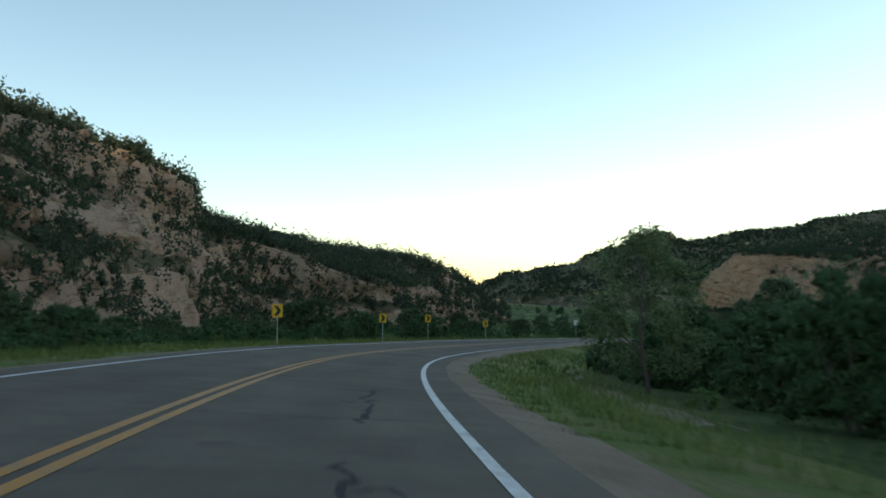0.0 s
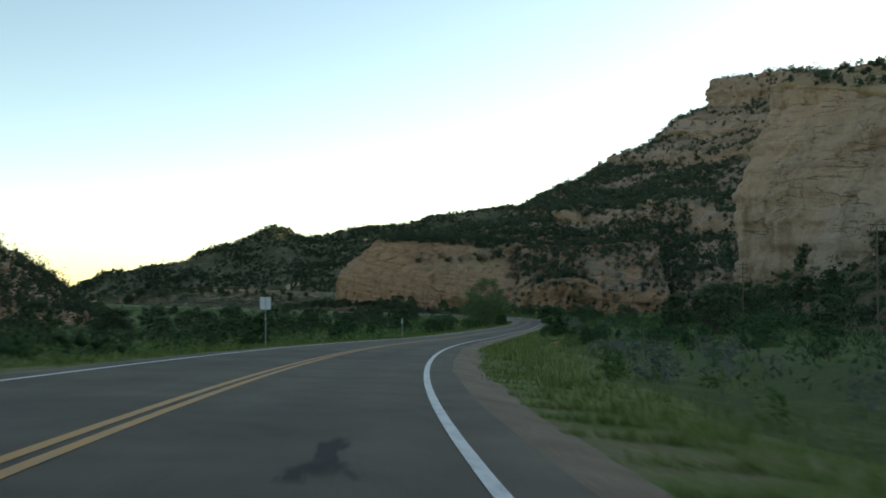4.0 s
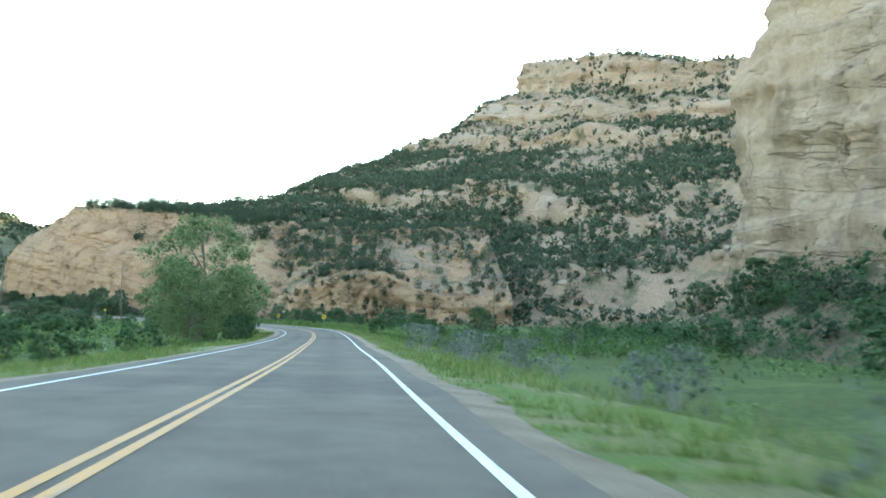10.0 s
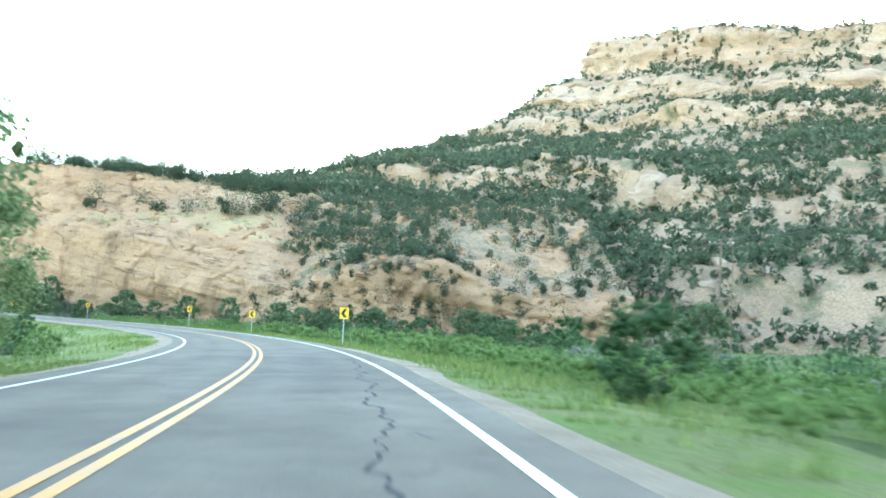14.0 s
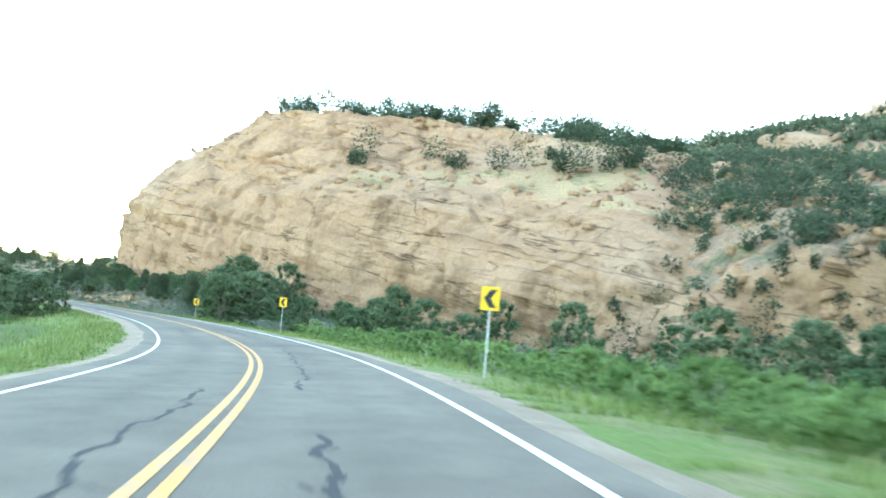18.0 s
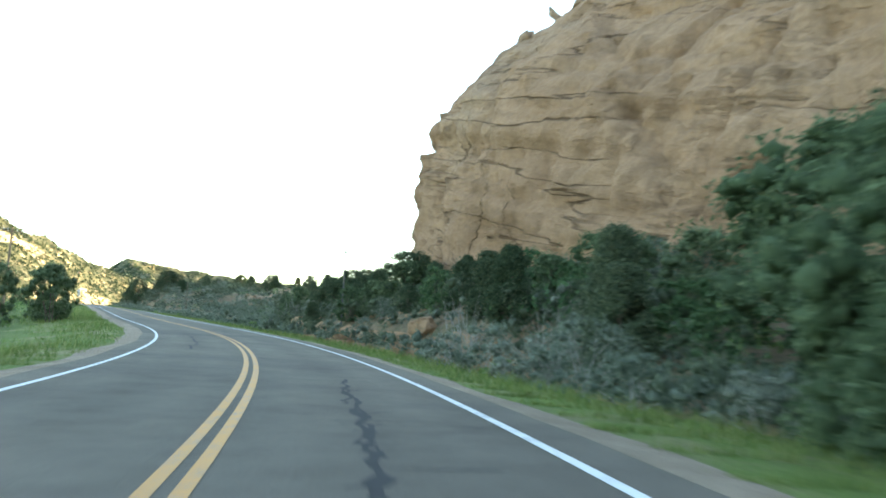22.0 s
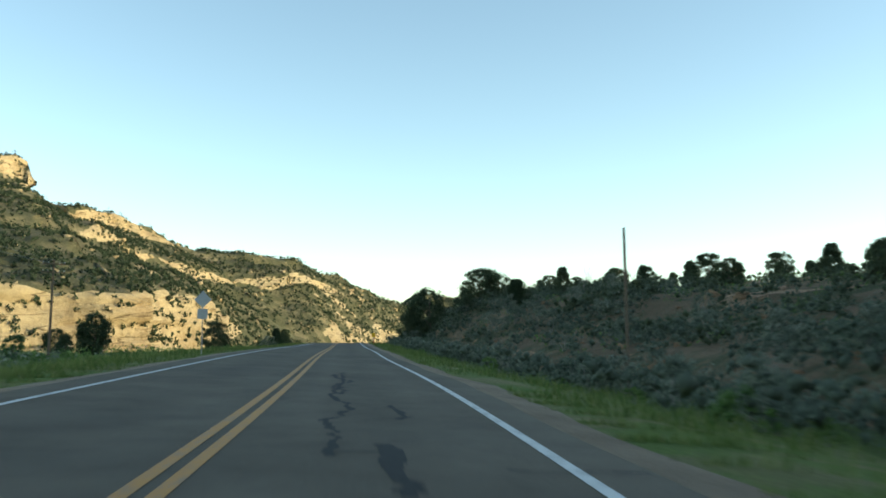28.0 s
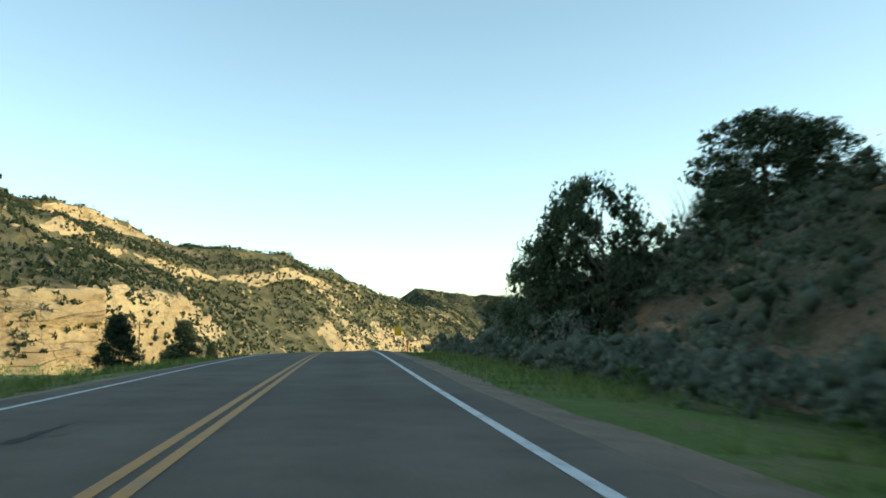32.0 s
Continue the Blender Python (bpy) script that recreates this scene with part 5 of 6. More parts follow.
def rubble(name, label, places, low, high, mat):
    """Loose angular blocks over a slope in one mesh."""
    n = len(places)
    size = RNG.uniform(low, high, n) * RNG.uniform(0.5, 1.2, n)
    block = np.array([(i, j, k) for i in (-1, 1) for j in (-1, 1) for k in (-1, 1)], float)
    v = block[None] * (0.5 + RNG.uniform(-0.16, 0.16, (n, 8, 3))) * np.array([1.3, 1.0, 0.75]) * size[:, None, None]
    a = RNG.uniform(0, 2 * math.pi, n)
    c, d = np.cos(a)[:, None], np.sin(a)[:, None]
    tilt = RNG.normal(size=(n, 2)) * 0.25
    v = np.stack([v[..., 0] * c - v[..., 1] * d, v[..., 0] * d + v[..., 1] * c, v[..., 2] + v[..., 0] * tilt[:, :1] + v[..., 1] * tilt[:, 1:]], -1) + places[:, None]
    quad = np.array([(0, 1, 3, 2), (4, 6, 7, 5), (0, 4, 5, 1), (2, 3, 7, 6), (0, 2, 6, 4), (1, 5, 7, 3)])
    f = (quad[None] + 8 * np.arange(n)[:, None, None]).reshape(-1, 4)
    return tagged(new(name, put_mesh(name, v.reshape(-1, 3), f, [mat])), label, "rocks", kind="stuff")


rubble("mesa_rubble", "tan blocks fallen over the mesa slopes", on_slopes("mesa", 6000, 1.6), 0.8, 3.6, ROCK_MESA)
rubble("broken_slope_rubble", "tan blocks among the outcrops", on_slopes("broken_slope", 1600, 2.0), 0.4, 1.8, ROCK_GOLD)
rubble("bluff_rubble", "blocks lying on the ledges of the bluff", on_slopes("near_bluff", 900, 1.0), 0.3, 1.3, ROCK_GOLD)
rubble("west_hill_rubble", "pale blocks on the wooded hill", on_slopes("west_hill", 900, 2.0), 0.6, 2.4, ROCK_PALE)
rubble("bank_rubble", "tan stones strewn over the bank", on_slopes("roadside_hill", 3000, 2.0), 0.15, 0.75, ROCK_GOLD)
rubble("ridge_rubble", "golden blocks on the sunlit ridge", on_slopes("sunlit_ridge", 1500, 2.0), 1.5, 4.5, ROCK_FAR)


def brush_field(name, label, count, where, low, high, per, leaf, mat):
    """Low brush over the valley floor in one mesh."""
    x, y = RNG.uniform(where[0], where[1], count), RNG.uniform(where[2], where[3], count)
    i, lat = road_frame(x, y)
    keep = (np.abs(lat) > 13) & (np.abs(lat) < 140)
    x, y = x[keep], y[keep]
    z = surfaces_z(x, y)
    n = len(x)
    h = RNG.uniform(low, high, n)
    c = np.stack([x, y, z], 1)[:, None] + np.abs(RNG.normal(size=(n, per, 3))) * np.where(RNG.uniform(size=(n, per, 3)) > 0.5, 1, -1) * np.array([0.5, 0.5, 0.0]) * h[:, None, None]
    c[..., 2] = z[:, None] + RNG.uniform(0.1, 0.95, (n, per)) * h[:, None]
    v, f = leaf_quads(c.reshape(-1, 3), leaf, 0.45, 0.3, RNG)
    return tagged(new(name, put_mesh(name, v, f, [mat])), label, "brush", kind="stuff")


brush_field("valley_brush", "green brush scattered over the valley floor", 7000, (-60, 330, -40, 900), 0.5, 1.4, 34, 0.22, LEAF_RABBIT)
brush_field("valley_sage", "grey sage scattered over the valley floor", 3000, (-60, 330, 300, 900), 0.6, 1.3, 34, 0.17, LEAF_SAGE)
brush_field("valley_thicket", "taller dark thicket on the valley floor", 1700, (-60, 330, -40, 640), 1.4, 3.0, 90, 0.30, LEAF_WILLOW)


def brush_strip(name, label, count, s0, s1, lat0, lat1, low, high, per, leaf, aspect, up, mat):
    """A dense strip of low brush along the road in one mesh."""
    s, lat = RNG.uniform(s0, s1, count), RNG.uniform(lat0, lat1, count)
    i = (s / 2).astype(int)
    x, y = RC[i, 0] + RIGHT[i, 0] * lat, RC[i, 1] + RIGHT[i, 1] * lat
    keep = fbm(np.stack([x, y, 0 * x], 1), 9, 2) > -0.35
    x, y = x[keep], y[keep]
    z = surfaces_z(x, y)
    n = len(x)
    h = RNG.uniform(low, high, n)
    # every shrub is a few leaf clumps of uneven height
    k = 5
    q = np.stack([x, y, z], 1)[:, None] + RNG.normal(size=(n, k, 3)) * np.array([0.42, 0.42, 0.14]) * h[:, None, None] + np.array([0, 0, 0.52]) * h[:, None, None]
    r = h[:, None] * RNG.uniform(0.25, 0.48, (n, k))
    c = q.reshape(-1, 1, 3) + shell(RNG, n * k, per // k) * r.reshape(-1, 1, 1)
    # lumps get the darkened leaf colour as shade within the shrub
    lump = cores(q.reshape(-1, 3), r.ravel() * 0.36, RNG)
    return tagged(new(name, foliage(name, leaf_quads(c.reshape(-1, 3), leaf, aspect, up, RNG), lump, [mat, INNER_SHADED[mat.name]])), label, "brush", kind="stuff")


brush_strip("rabbitbrush_field", "dense green rabbitbrush beside the road", 2500, 470, 668, 11, 42, 0.7, 1.4, 80, 0.12, 0.25, 0.5, LEAF_RABBIT)
brush_strip("roadside_rabbitbrush", "bushy yellow-green rabbitbrush along the verge", 620, 480, 664, 8.2, 13, 0.6, 1.25, 150, 0.10, 0.25, 0.6, LEAF_RABBIT)
brush_strip("sage_field", "dense grey-green sagebrush beside the road", 2300, 690, 985, 8.6, 34, 0.8, 1.7, 100, 0.11, 0.34, 0.45, LEAF_SAGE)
brush_strip("bank_shrubs", "dark shrubs covering the bank", 640, 688, 795, 10.0, 28, 0.8, 2.1, 260, 0.13, 0.36, 0.3, LEAF_SCRUB)
brush_strip("hill_shrubs", "dark shrubs on the low hill", 900, 770, 950, 20, 62, 0.7, 2.0, 120, 0.12, 0.4, 0.2, LEAF_SCRUB)
brush_strip("last_bank_shrubs", "dark shrubs on the last bank", 640, 902, 990, 11.0, 38, 0.8, 2.4, 200, 0.12, 0.4, 0.2, LEAF_SCRUB)
brush_strip("tall_sage", "tall pale sagebrush below the last bank", 300, 860, 990, 8.8, 15, 1.1, 2.0, 170, 0.12, 0.3, 0.6, LEAF_SAGE)
brush_strip("left_brush", "green brush beyond the verge", 900, 300, 640, -40, -13, 0.7, 1.6, 90, 0.18, 0.3, 0.4, LEAF_RABBIT)
brush_strip("left_field_brush", "low green growth on the field", 700, 640, 940, -50, -11, 0.3, 0.8, 60, 0.16, 0.25, 0.5, LEAF_RABBIT)
brush_strip("left_thicket", "dark green thicket below the hill", 420, 150, 300, -40, -13, 1.4, 2.8, 200, 0.17, 0.4, 0.2, LEAF_WILLOW)
brush_strip("right_thicket", "dense dark green thicket inside the bend", 240, 160, 228, 17.5, 38, 1.8, 3.2, 260, 0.16, 0.4, 0.2, LEAF_WILLOW)
brush_strip("bend_thicket", "dark green thicket beyond the bend", 90, 200, 256, 12.5, 26, 1.6, 2.8, 240, 0.16, 0.4, 0.2, LEAF_WILLOW)
brush_strip("meadow_thicket", "green willow thicket across the meadow", 300, 410, 560, 44, 74, 2.0, 4.0, 200, 0.26, 0.5, 0.15, LEAF_WILLOW)


def grass():
    n = 64000
    s, side = RNG.uniform(120, 960, n), RNG.choice((-1, 1), n)
    lat = side * (4.75 + RNG.exponential(2.9, n).clip(0, 10))
    i = (s / 2).astype(int)
    x, y = RC[i, 0] + RIGHT[i, 0] * lat, RC[i, 1] + RIGHT[i, 1] * lat
    keep = fbm(np.stack([x, y, 0 * x], 1), 7, 2) + RNG.uniform(-0.5, 0.5, n) > -0.35
    i, lat, x, y = i[keep], lat[keep], x[keep], y[keep]
    d = np.interp(np.abs(lat), VERGE_LAT, VERGE_DROP)
    z = np.maximum(RC[i, 2] - lat * BANK[i] + d, ground_z(x, y))
    n, k = len(x), 4
    tall = RNG.uniform(0.12, 0.42, (n, k)) * np.interp(np.abs(lat), [5, 6.3, 11], [0.35, 0.95, 1.15])[:, None]
    foot = np.stack([x, y, z], 1)[:, None] + RNG.normal(size=(n, k, 3)) * np.array([0.12, 0.12, 0])
    tip = foot + np.concatenate([RNG.normal(size=(n, k, 2)) * 0.35 * tall[..., None], tall[..., None]], -1)
    across = RNG.normal(size=(n, k, 3)) * np.array([1, 1, 0])
    across *= 0.018 / (np.linalg.norm(across, axis=2, keepdims=True) + 1e-6)
    v = np.stack([foot - across, foot + across, tip], 2).reshape(-1, 3)
    return tagged(new("roadside_grass", put_mesh("roadside_grass", v, np.arange(len(v)).reshape(-1, 3), [LEAF_GRASS])), "green and straw-coloured grass along the verge", "grass", kind="stuff")


grass()
for ks in KINDS.values():
    for t in ks:
        if id(t) in FIRST:
            x, y, _z = on_road(560, -40 - RNG.uniform(0, 10))
            t.matrix_basis = pose(x, y, surface_z(x, y))

# ---- signs, poles and wires ----
def facing(x, y, back=45.0):
    """Heading, in degrees, of a plate that faces the traffic coming up the road."""
    i = int(road_frame(x, y)[0][0])
    j = max(0, i - int(back / 2))
    return math.degrees(math.atan2(RC[j, 1] - y, RC[j, 0] - x)) + 90


def slab(bm, outline, y0, y1):
    """A flat plate with the given x, z outline, from depth y0 to y1."""
    a = [bm.verts.new((x, y0, z)) for x, z in outline]
    b = [bm.verts.new((x, y1, z)) for x, z in outline]
    n = len(outline)
    bm.faces.new(a)
    bm.faces.new(b[::-1])
    for k in range(n):
        bm.faces.new((a[k], b[k], b[(k + 1) % n], a[(k + 1) % n]))
    bmesh.ops.recalc_face_normals(bm, faces=bm.faces)


def rounded(w, h, zc, r=0.04):
    pts = []
    for cx, cz, a0 in ((w / 2 - r, h / 2 - r, 0), (-w / 2 + r, h / 2 - r, 90), (-w / 2 + r, -h / 2 + r, 180), (w / 2 - r, -h / 2 + r, 270)):
        pts += [(cx + r * math.cos(radians(a0 + a)), zc + cz + r * math.sin(radians(a0 + a))) for a in (0, 30, 60, 90)]
    return pts


def sign_post(x, y, zc, name, label, plates, post_h=None):
    z = surface_z(x, y)
    root = tagged(new(name), label, "road sign", "road signs")
    root.matrix_basis = pose(x, y, z, 0, 0, facing(x, y))
    bm = bmesh.new()
    box(bm, -0.024, 0.0, -0.4, 0.024, 0.03, zc - z + 0.3)
    box(bm, -0.012, 0.03, -0.4, 0.012, 0.05, zc - z + 0.3)
    part("post", bm, STEEL, root)
    for pname, w, h, dx, dz, mat in plates:
        bm = bmesh.new()
        slab(bm, [(px + dx, pz) for px, pz in rounded(w, h, zc - z + dz)], -0.006, 0.0)
        panel = part(pname, bm, SIGN_BACK if mat is None else mat, root)
        for bz in (-0.3, 0.3):
            bm = bmesh.new()
            rod(bm, (dx, -0.004, zc - z + dz + bz * h), (dx, -0.012, zc - z + dz + bz * h), 0.012)
            part("bolt", bm, STEEL, panel)
    return root, panel, zc - z


def chevron(x, y, zc, turn):
    """Black chevron on a yellow plate; turn is 1 for a bend to the right, -1 to the left."""
    root, panel, c = sign_post(x, y, zc, "chevron_sign", "yellow curve sign with a black " + ("right" if turn > 0 else "left") + "-pointing chevron on a steel post", (("panel", 0.55, 0.69, 0, 0, SIGN_YELLOW),))
    bm = bmesh.new()
    slab(bm, [(turn * px * 0.9, c + pz * 0.9) for px, pz in ((-0.20, 0.29), (0.02, 0.29), (0.21, 0.0), (0.02, -0.29), (-0.20, -0.29), (-0.01, 0.0))], -0.010, -0.006)
    part("chevron", bm, SIGN_BLACK, panel, "black chevron")
    bm = bmesh.new()
    slab(bm, rounded(0.54, 0.68, c), 0.0, 0.004)
    part("back", bm, SIGN_BACK, root, "bare aluminium back")


for x, y, zc in ((-8.8, 48.5, -0.2), (-4.7, 71.7, -1.4), (-1.4, 88.0, -2.0), (5.0, 105.7, -3.2)):
    chevron(x, y, zc, 1)
for x, y, zc in ((163.2, 357.3, -12.8), (172.6, 391.0, -13.4), (177.4, 420.0, -13.4), (176.8, 463.5, -13.8), (171.6, 496.0, -14.4)):
    chevron(x, y, zc, -1)
sign_post(20.9, 142.4, -4.5, "twin_sign", "two narrow grey sign backs on one steel post", (("panel", 0.28, 0.72, -0.16, 0, SIGN_WHITE), ("panel", 0.28, 0.72, 0.16, 0, SIGN_WHITE)))
_x, _y, _z = on_road(338, -7.2)
_root, _panel, _c = sign_post(_x, _y, _z + 1.45, "mile_marker", "small green mile marker on a steel post", (("panel", 0.25, 0.55, 0, 0, SIGN_GREEN),))
for _dz in (0.14, -0.04, -0.18):
    bm = bmesh.new()
    slab(bm, [(-0.06, _c + _dz - 0.05), (0.06, _c + _dz - 0.05), (0.06, _c + _dz + 0.05), (-0.06, _c + _dz + 0.05)], -0.010, -0.006)
    part("bar", bm, SIGN_WHITE, _panel)
_x, _y = 91.4, 646.6
_root, _panel, _c = sign_post(_x, _y, -12.1, "sign_back", "bare grey backs of a diamond and a square road sign", (("plate", 0.45, 0.45, 0, 0, None),))
bm = bmesh.new()
slab(bm, [(0.0, _c + 0.25), (0.39, _c + 0.64), (0.0, _c + 1.03), (-0.39, _c + 0.64)], -0.006, 0.0)
part("diamond", bm, SIGN_BACK, _root)
bm = bmesh.new()
box(bm, -0.035, 0.0, _c + 0.3, 0.035, 0.035, _c + 1.05)
part("post", bm, STEEL, _root)
_x, _y, _z = on_road(985, 6.0)
sign_post(_x, _y, _z + 1.6, "warning_sign", "yellow warning plate on a steel post", (("panel", 0.6, 0.75, 0, 0, SIGN_YELLOW),))


def marker(s, lat):
    """Flexible roadside marker post."""
    x, y, z = on_road(s, lat)
    root = tagged(new("marker_post"), "slim orange marker post beside the road", "post", "marker posts")
    root.matrix_basis = pose(x, y, z - 0.2, 0, 2, facing(x, y))
    bm = bmesh.new()
    slab(bm, [(-0.05, -0.2), (0.05, -0.2), (0.05, 1.15), (0.0, 1.22), (-0.05, 1.15)], -0.008, 0.008)
    part("blade", bm, MARKER_ORANGE, root)
    bm = bmesh.new()
    slab(bm, [(-0.04, 0.85), (0.04, 0.85), (0.04, 1.0), (-0.04, 1.0)], -0.012, -0.008)
    part("reflector", bm, SIGN_WHITE, root)


marker(966, 5.6)


def power_pole(x, y, top, arms=2, turn=0.0, thick=0.14):
    z = surface_z(x, y)
    h = top - z
    root = tagged(new("power_pole"), "weathered wooden power pole with crossarm" if arms else "plain weathered wooden pole", "pole", "power poles")
    root.matrix_basis = pose(x, y, z, RNG.uniform(-1, 1), RNG.uniform(-1, 1), turn)
    bm = bmesh.new()
    rod(bm, (0, 0, -0.5), (0, 0, h), thick, thick * 0.7, 10)
    part("shaft", bm, POLE_WOOD, root)
    for k in range(arms):
        zz = h - 0.45 - 0.85 * k
        bm = bmesh.new()
        box(bm, -1.15, -0.14, zz - 0.06, 1.15, -0.04, zz + 0.06)
        arm = part("crossarm", bm, POLE_WOOD, root)
        for dx in (-1.05, -0.55, 0.55, 1.05):
            bm = bmesh.new()
            rod(bm, (dx, -0.09, zz + 0.06), (dx, -0.09, zz + 0.24), 0.035, 0.05)
            part("insulator", bm, SIGN_BACK, arm)
    return Vector((x, y, top - 0.25))


def wires(a, b, sag, turn_a, turn_b):
    """Three sagging wires between two pole tops."""
    root = tagged(new("power_line"), "thin sagging power wires between poles", "wires")
    for dx in (-1.05, -0.55, 1.05):
        p = a + Vector((math.cos(radians(turn_a)) * dx, math.sin(radians(turn_a)) * dx, 0))
        q = b + Vector((math.cos(radians(turn_b)) * dx, math.sin(radians(turn_b)) * dx, 0))
        bm = bmesh.new()
        tube(bm, [p.lerp(q, t) - Vector((0, 0, sag * 4 * t * (1 - t))) for t in np.linspace(0, 1, 17)], 0.012)
        part("wire", bm, WIRE, root)


line_a = [power_pole(112, 178, 4.5, 2, -30), power_pole(147.2, 241.9, 0.9, 2, -30), power_pole(206, 362, -4.2, 1, -50), power_pole(288, 420, 6, 1, -50)]
for n in range(3):
    wires(line_a[n], line_a[n + 1], 1.2, -30 if n < 2 else -50, -30 if n < 1 else -50)
line_b = [power_pole(157, 440, -3.0, 1, 30), power_pole(146.7, 513, -1.2, 1, 30), power_pole(112, 587, -6.2, 1, 60), power_pole(45.5, 683, -4.7, 2, 60), power_pole(-22, 806, -8, 1, 60)]
for n in range(1, 4):
    wires(line_b[n], line_b[n + 1], 1.0, 30 if n < 2 else 60, 60)


def mast(x, y, top):
    z = surface_z(x, y)
    root = tagged(new("utility_mast"), "thin dark metal mast with a small crossbar", "mast")
    root.matrix_basis = pose(x, y, z, 0, 0, 20)
    bm = bmesh.new()
    rod(bm, (0, 0, -0.4), (0, 0, top - z), 0.065, 0.05)
    part("shaft", bm, WIRE, root)
    bm = bmesh.new()
    box(bm, -0.24, -0.03, top - z - 0.22, 0.24, 0.03, top - z - 0.14)
    bar = part("crossbar", bm, WIRE, root)
    for dx in (-0.2, 0.0, 0.2):
        bm = bmesh.new()
        rod(bm, (dx, 0, top - z - 0.15), (dx, 0, top - z - 0.03), 0.02, 0.025)
        part("insulator", bm, WIRE, bar)


mast(155.2, 557.9, -9.3)
power_pole(110.1, 649.3, -8.8, 0, 0, 0.075)
power_pole(2.5, 384.3, 5.5, 0, 0)


# ---- sealed cracks in the asphalt ----
def crack(points, width):
    v, f = [], []
    for (s, lat), (s2, lat2) in zip(points[:-1], points[1:]):
        d = np.array([s2 - s, lat2 - lat])
        n = np.array([-d[1], d[0]]) / (np.linalg.norm(d) + 1e-6)
        w = width * RNG.uniform(0.35, 1.2) / 2
        for q in ((s, lat) - n * w, (s2, lat2) - n * w, (s2, lat2) + n * w, (s, lat) + n * w):
            x, y, z = on_road_fine(q[0], q[1])
            v.append((x, y, z + 0.004))
        f.append(tuple(range(len(v) - 4, len(v))))
    return v, f


def on_road_fine(s, lat):
    k = s / 2.0
    i = int(np.clip(math.floor(k), 0, len(RS) - 2))
    t = k - i
    c, r = RC[i] * (1 - t) + RC[i + 1] * t, RIGHT[i] * (1 - t) + RIGHT[i + 1] * t
    b = BANK[i] * (1 - t) + BANK[i + 1] * t
    return c[0] + r[0] * lat, c[1] + r[1] * lat, c[2] - lat * b


def cracks():
    v, f = [], []
    def add(points, width):
        a, b = crack(points, width)
        f.extend([tuple(i + len(v) for i in q) for q in b])
        v.extend(a)
    # long wandering cracks: from and to station, lateral offset at both ends, width
    near_lane = ((161, 167, 2.2, 2.3, 0.10), (156, 158, 2.1, 2.0, 0.12), (200, 206, 0.8, 0.5, 0.13), (249.5, 252, 1.9, 2.2, 0.28), (329, 337, 1.8, 1.8, 0.15), (325.5, 327, 2.1, 1.9, 0.2), (478.5, 500, 1.95, 2.1, 0.12),
                 (500, 526, 2.1, 3.0, 0.06), (550, 553, 1.2, 0.9, 0.11), (559, 578, 0.55, 1.0, 0.12), (605, 625, 0.95, 1.5, 0.08), (595, 599, 1.3, 1.1, 0.13), (640, 666, 1.45, 1.5, 0.13), (643, 648, 2.5, 2.6, 0.12))
    later = ((676, 686, 1.1, 1.35, 0.14), (689, 701, 1.5, 1.7, 0.08), (690, 697, 1.4, 1.7, 0.14), (697, 703, 1.65, 1.85, 0.09), (680, 683, 2.35, 2.5, 0.12), (737, 745, 0.95, 1.0, 0.14), (825, 842, 1.2, 1.25, 0.11), (833, 841, 1.15, 1.0, 0.13), (823, 826, 1.8, 1.75, 0.22), (828.5, 831, 1.95, 1.9, 0.14), (889, 890.5, 1.5, 1.6, 0.15))
    far_lane = ((203, 217, -0.95, -1.2, 0.09), (592, 605, -0.8, -0.7, 0.09), (644, 649, -1.5, -1.3, 0.10), (680, 690, -2.15, -1.9, 0.08), (868, 870, -1.3, -1.4, 0.16), (888, 891, -1.0, -0.55, 0.1), (914.5, 916.5, -1.65, -1.35, 0.16), (470, 492, -1.6, -1.5, 0.06), (715, 730, -1.8, -1.6, 0.09))
    for s0, s1, lat, lat1, width in near_lane + later + far_lane:
        pts, s, l = [], s0, lat
        while s < s1:
            pts.append((s, l))
            s += RNG.uniform(0.12, 0.4)
            want = lat + (lat1 - lat) * (s - s0) / (s1 - s0)
            l += RNG.normal() * 0.06 + (want - l) * 0.25
        add(pts, width)
        # short side branches
        for k in range(2, len(pts) - 2, 9):
            q, l2 = pts[k]
            way = RNG.choice((-1, 1))
            add([(q + 0.12 * j * RNG.uniform(-0.5, 1), l2 + way * 0.11 * j) for j in range(int(RNG.integers(2, 6)))], width * 0.45)
    # thin cracks across, and a few wide ones
    for s, a, b in ((158.7, 0.8, 1.1), (157, -0.7, 0.4), (202, 1.7, 3.9), (203.2, 1.8, 2.6), (380, 1.6, 2.2), (550.3, 1.5, 2.9), (694.7, 1.3, 3.4), (691.5, 1.6, 2.5), (825.3, 1.2, 1.9), (824.3, 2.7, 3.9), (892.3, 1.8, 2.8), (893, 3.2, 3.9), (913.4, 2.9, 3.9)):
        add([(s + RNG.normal() * 0.04, l) for l in np.arange(a, b, 0.18)] + [(s, b)], 0.07)
    s = 140.0
    while s < 960:
        a, b = RNG.choice(((-3.8, 3.8), (0.3, 3.6), (-3.6, -0.3), (1.2, 2.8), (2.8, 3.8), (-1.0, 0.6)))
        pts, l, q = [], a, s
        while l < b:
            pts.append((q, l))
            l += RNG.uniform(0.15, 0.4)
            q += RNG.normal() * 0.05
        add(pts, RNG.uniform(0.02, 0.06))
        s += RNG.uniform(7, 22)
    return tagged(new("crack_seal", put_mesh("crack_seal", v, f, [TAR])), "black tar seals along cracks in the asphalt", "road marking", kind="structure")


cracks()


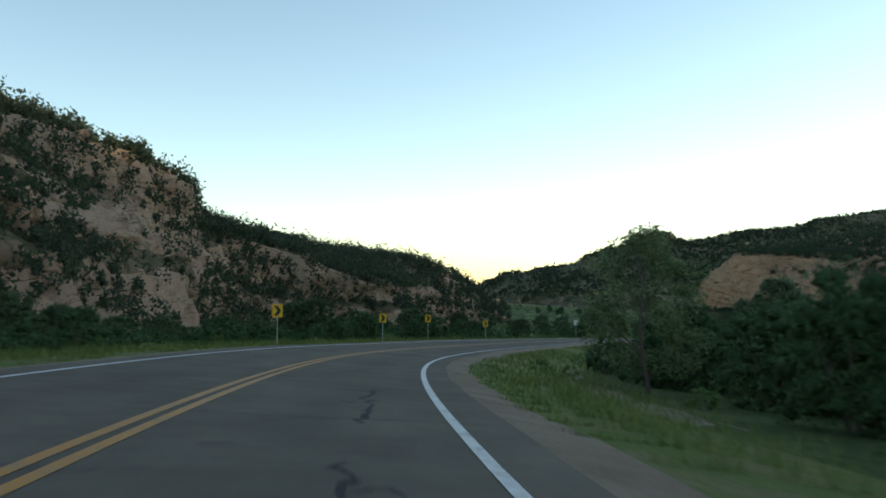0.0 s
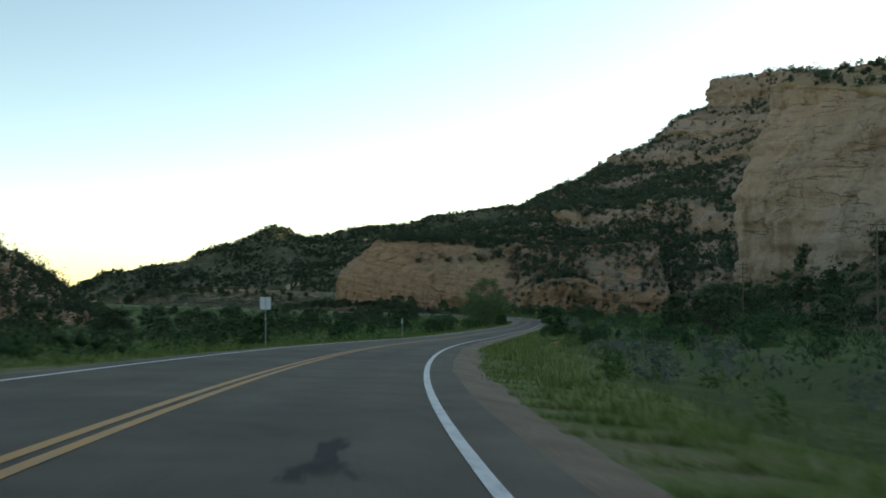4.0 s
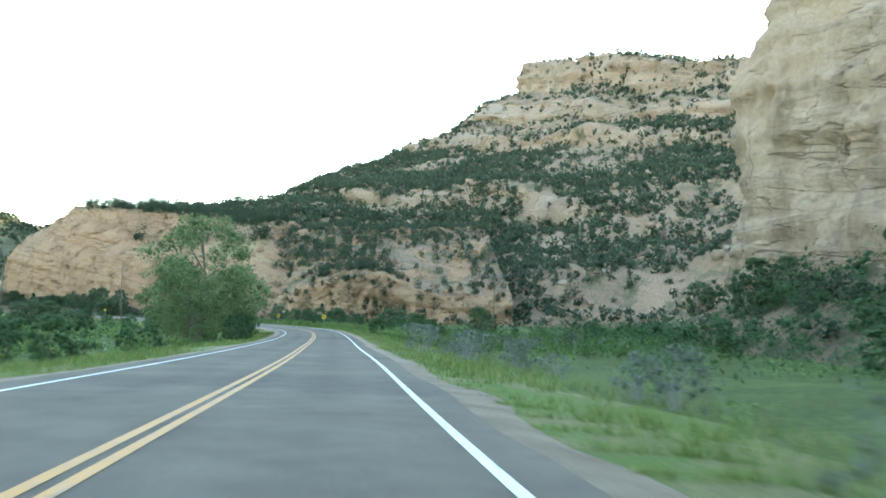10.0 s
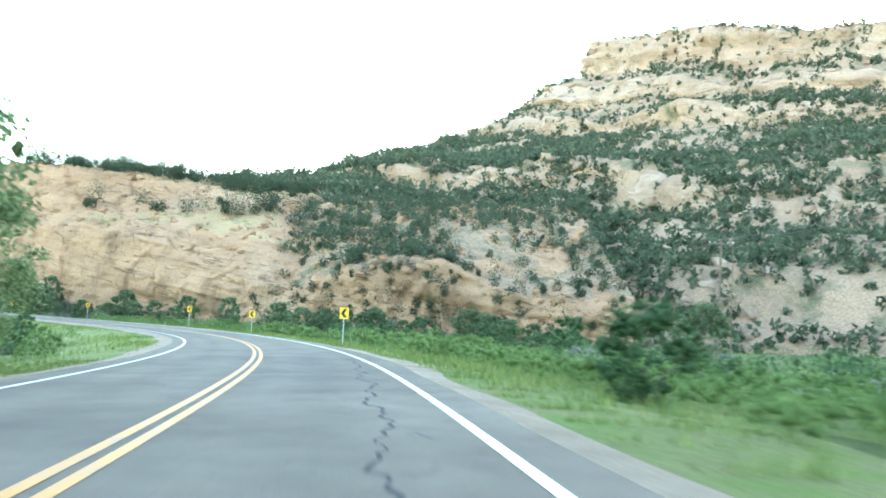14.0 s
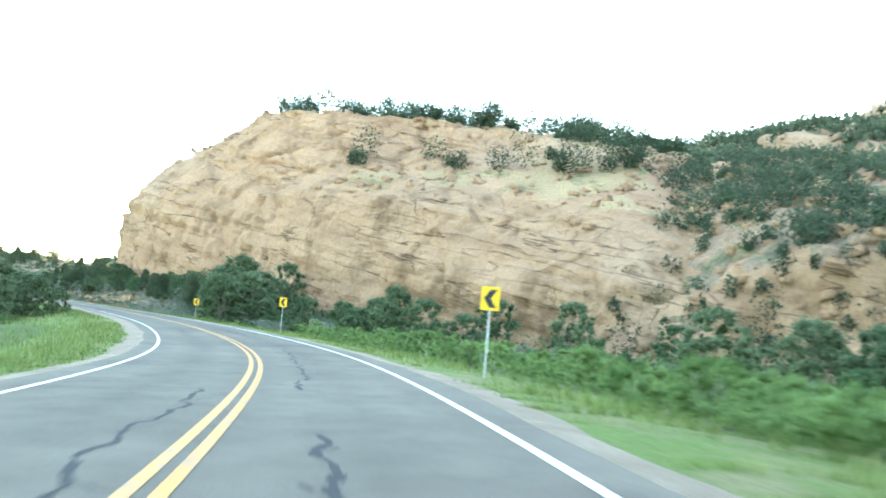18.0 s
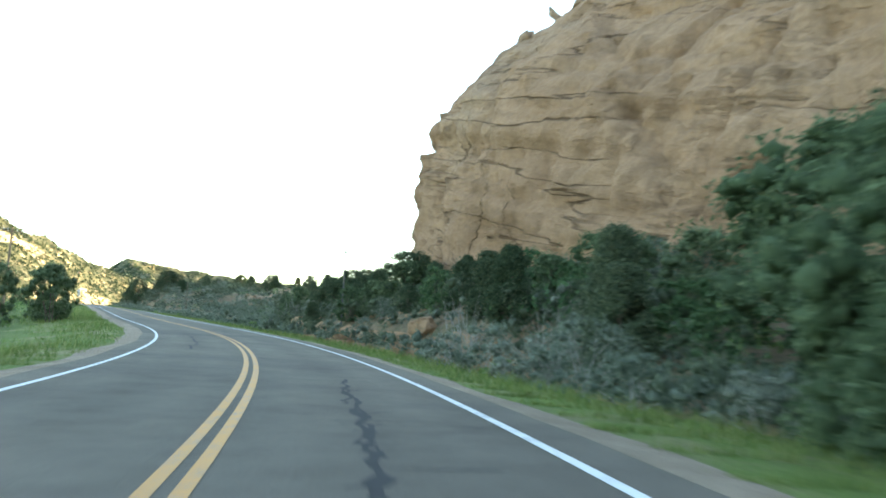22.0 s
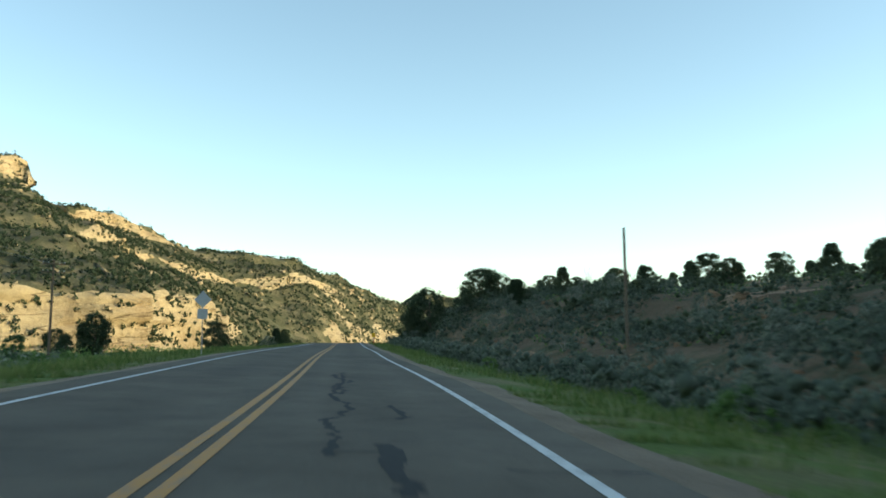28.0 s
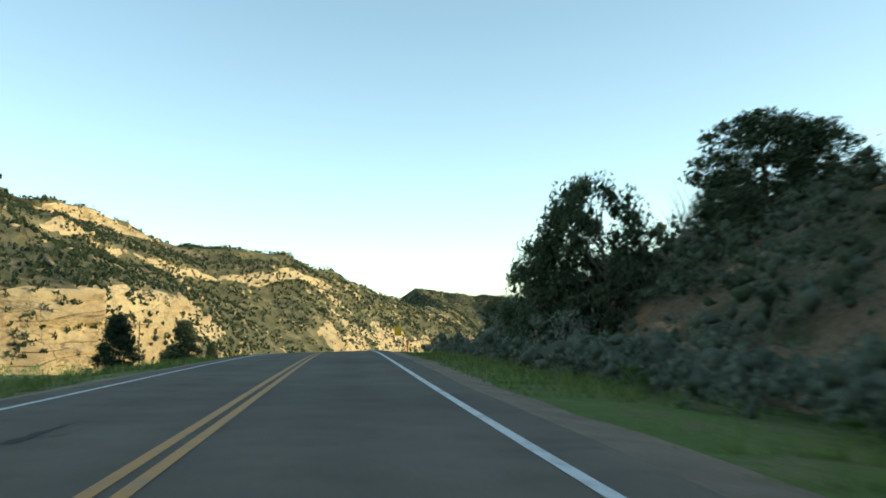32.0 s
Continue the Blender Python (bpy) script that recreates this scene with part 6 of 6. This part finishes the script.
def sand_patch(s, lat, long, wide):
    """A bare sandy patch lying on the verge."""
    v, n = [], 28
    rim = [(1 + 0.3 * float(fbm(np.array([[math.cos(a) * 2 + s, math.sin(a) * 2, 0]]), 1.0, 3)[0])) for a in np.arange(n) * 2 * math.pi / n]
    for ring in (0.0, 0.5, 1.0):
        for k in range(n):
            a = 2 * math.pi * k / n
            ss, ll = s + long * rim[k] * ring * math.cos(a), lat + wide * rim[k] * ring * math.sin(a)
            x, y, z = on_road_fine(ss, ll)
            d = float(np.interp(ll, VERGE_LAT, VERGE_DROP))
            v.append((x, y, max(z + d, float(ground_z(x, y)[0])) + 0.03 - 0.08 * (ring == 1)))
    f = [(r * n + k, r * n + (k + 1) % n, (r + 1) * n + (k + 1) % n, (r + 1) * n + k) for r in (0, 1) for k in range(n)]
    return tagged(new("sand_patch", put_mesh("sand_patch", v, f, [GRAVEL], smooth=True)), "bare pale sandy ground on the verge", "sand", kind="structure")


for s, lat, long, wide in ((176, 11.0, 7, 2.2), (188, 10.0, 5, 1.2), (203, 9.4, 6, 1.0), (741, 9.2, 4, 1.2)):
    sand_patch(s, lat, long, wide)


# ---- boulders on the bank ----
def boulder(x, y, size, seed):
    rng = np.random.default_rng(seed)
    bm = bmesh.new()
    bmesh.ops.create_icosphere(bm, subdivisions=3, radius=1)
    co = np.array([v.co for v in bm.verts])
    n = 0.3 * fbm(co + seed, 0.9, 4)
    q = np.clip(co, -0.72, 0.72) * (1 + n)[:, None] * np.array([size * rng.uniform(0.8, 1.5), size * rng.uniform(0.7, 1.1), size * rng.uniform(0.5, 0.8)])
    for v, c in zip(bm.verts, q):
        v.co = c
    me = bpy.data.meshes.new("boulder")
    bm.to_mesh(me)
    bm.free()
    me.materials.append(ROCK_GOLD)
    ob = tagged(new("boulder", me), "tan sandstone boulder half sunk in the bank", "rock", "boulders")
    ob.matrix_basis = pose(x, y, surface_z(x, y) + size * 0.12, rng.uniform(-15, 15), rng.uniform(-15, 15), rng.uniform(0, 360))


for n, (x, y, size) in enumerate(((161.5, 541.5, 0.6), (163.0, 540.2, 0.75), (160.0, 544.5, 0.5), (158.8, 546.0, 0.6), (157.0, 549.5, 0.9), (155.8, 552.0, 0.6), (153.8, 556.5, 0.7), (164.8, 538.0, 0.7), (152.0, 560.5, 0.5), (49.5, 158.0, 0.5), (88.8, 736.9, 1.3), (91.8, 738.9, 1.0), (95.8, 741.9, 1.1), (85.8, 741.9, 0.9))):
    boulder(x, y, size, n + 3)
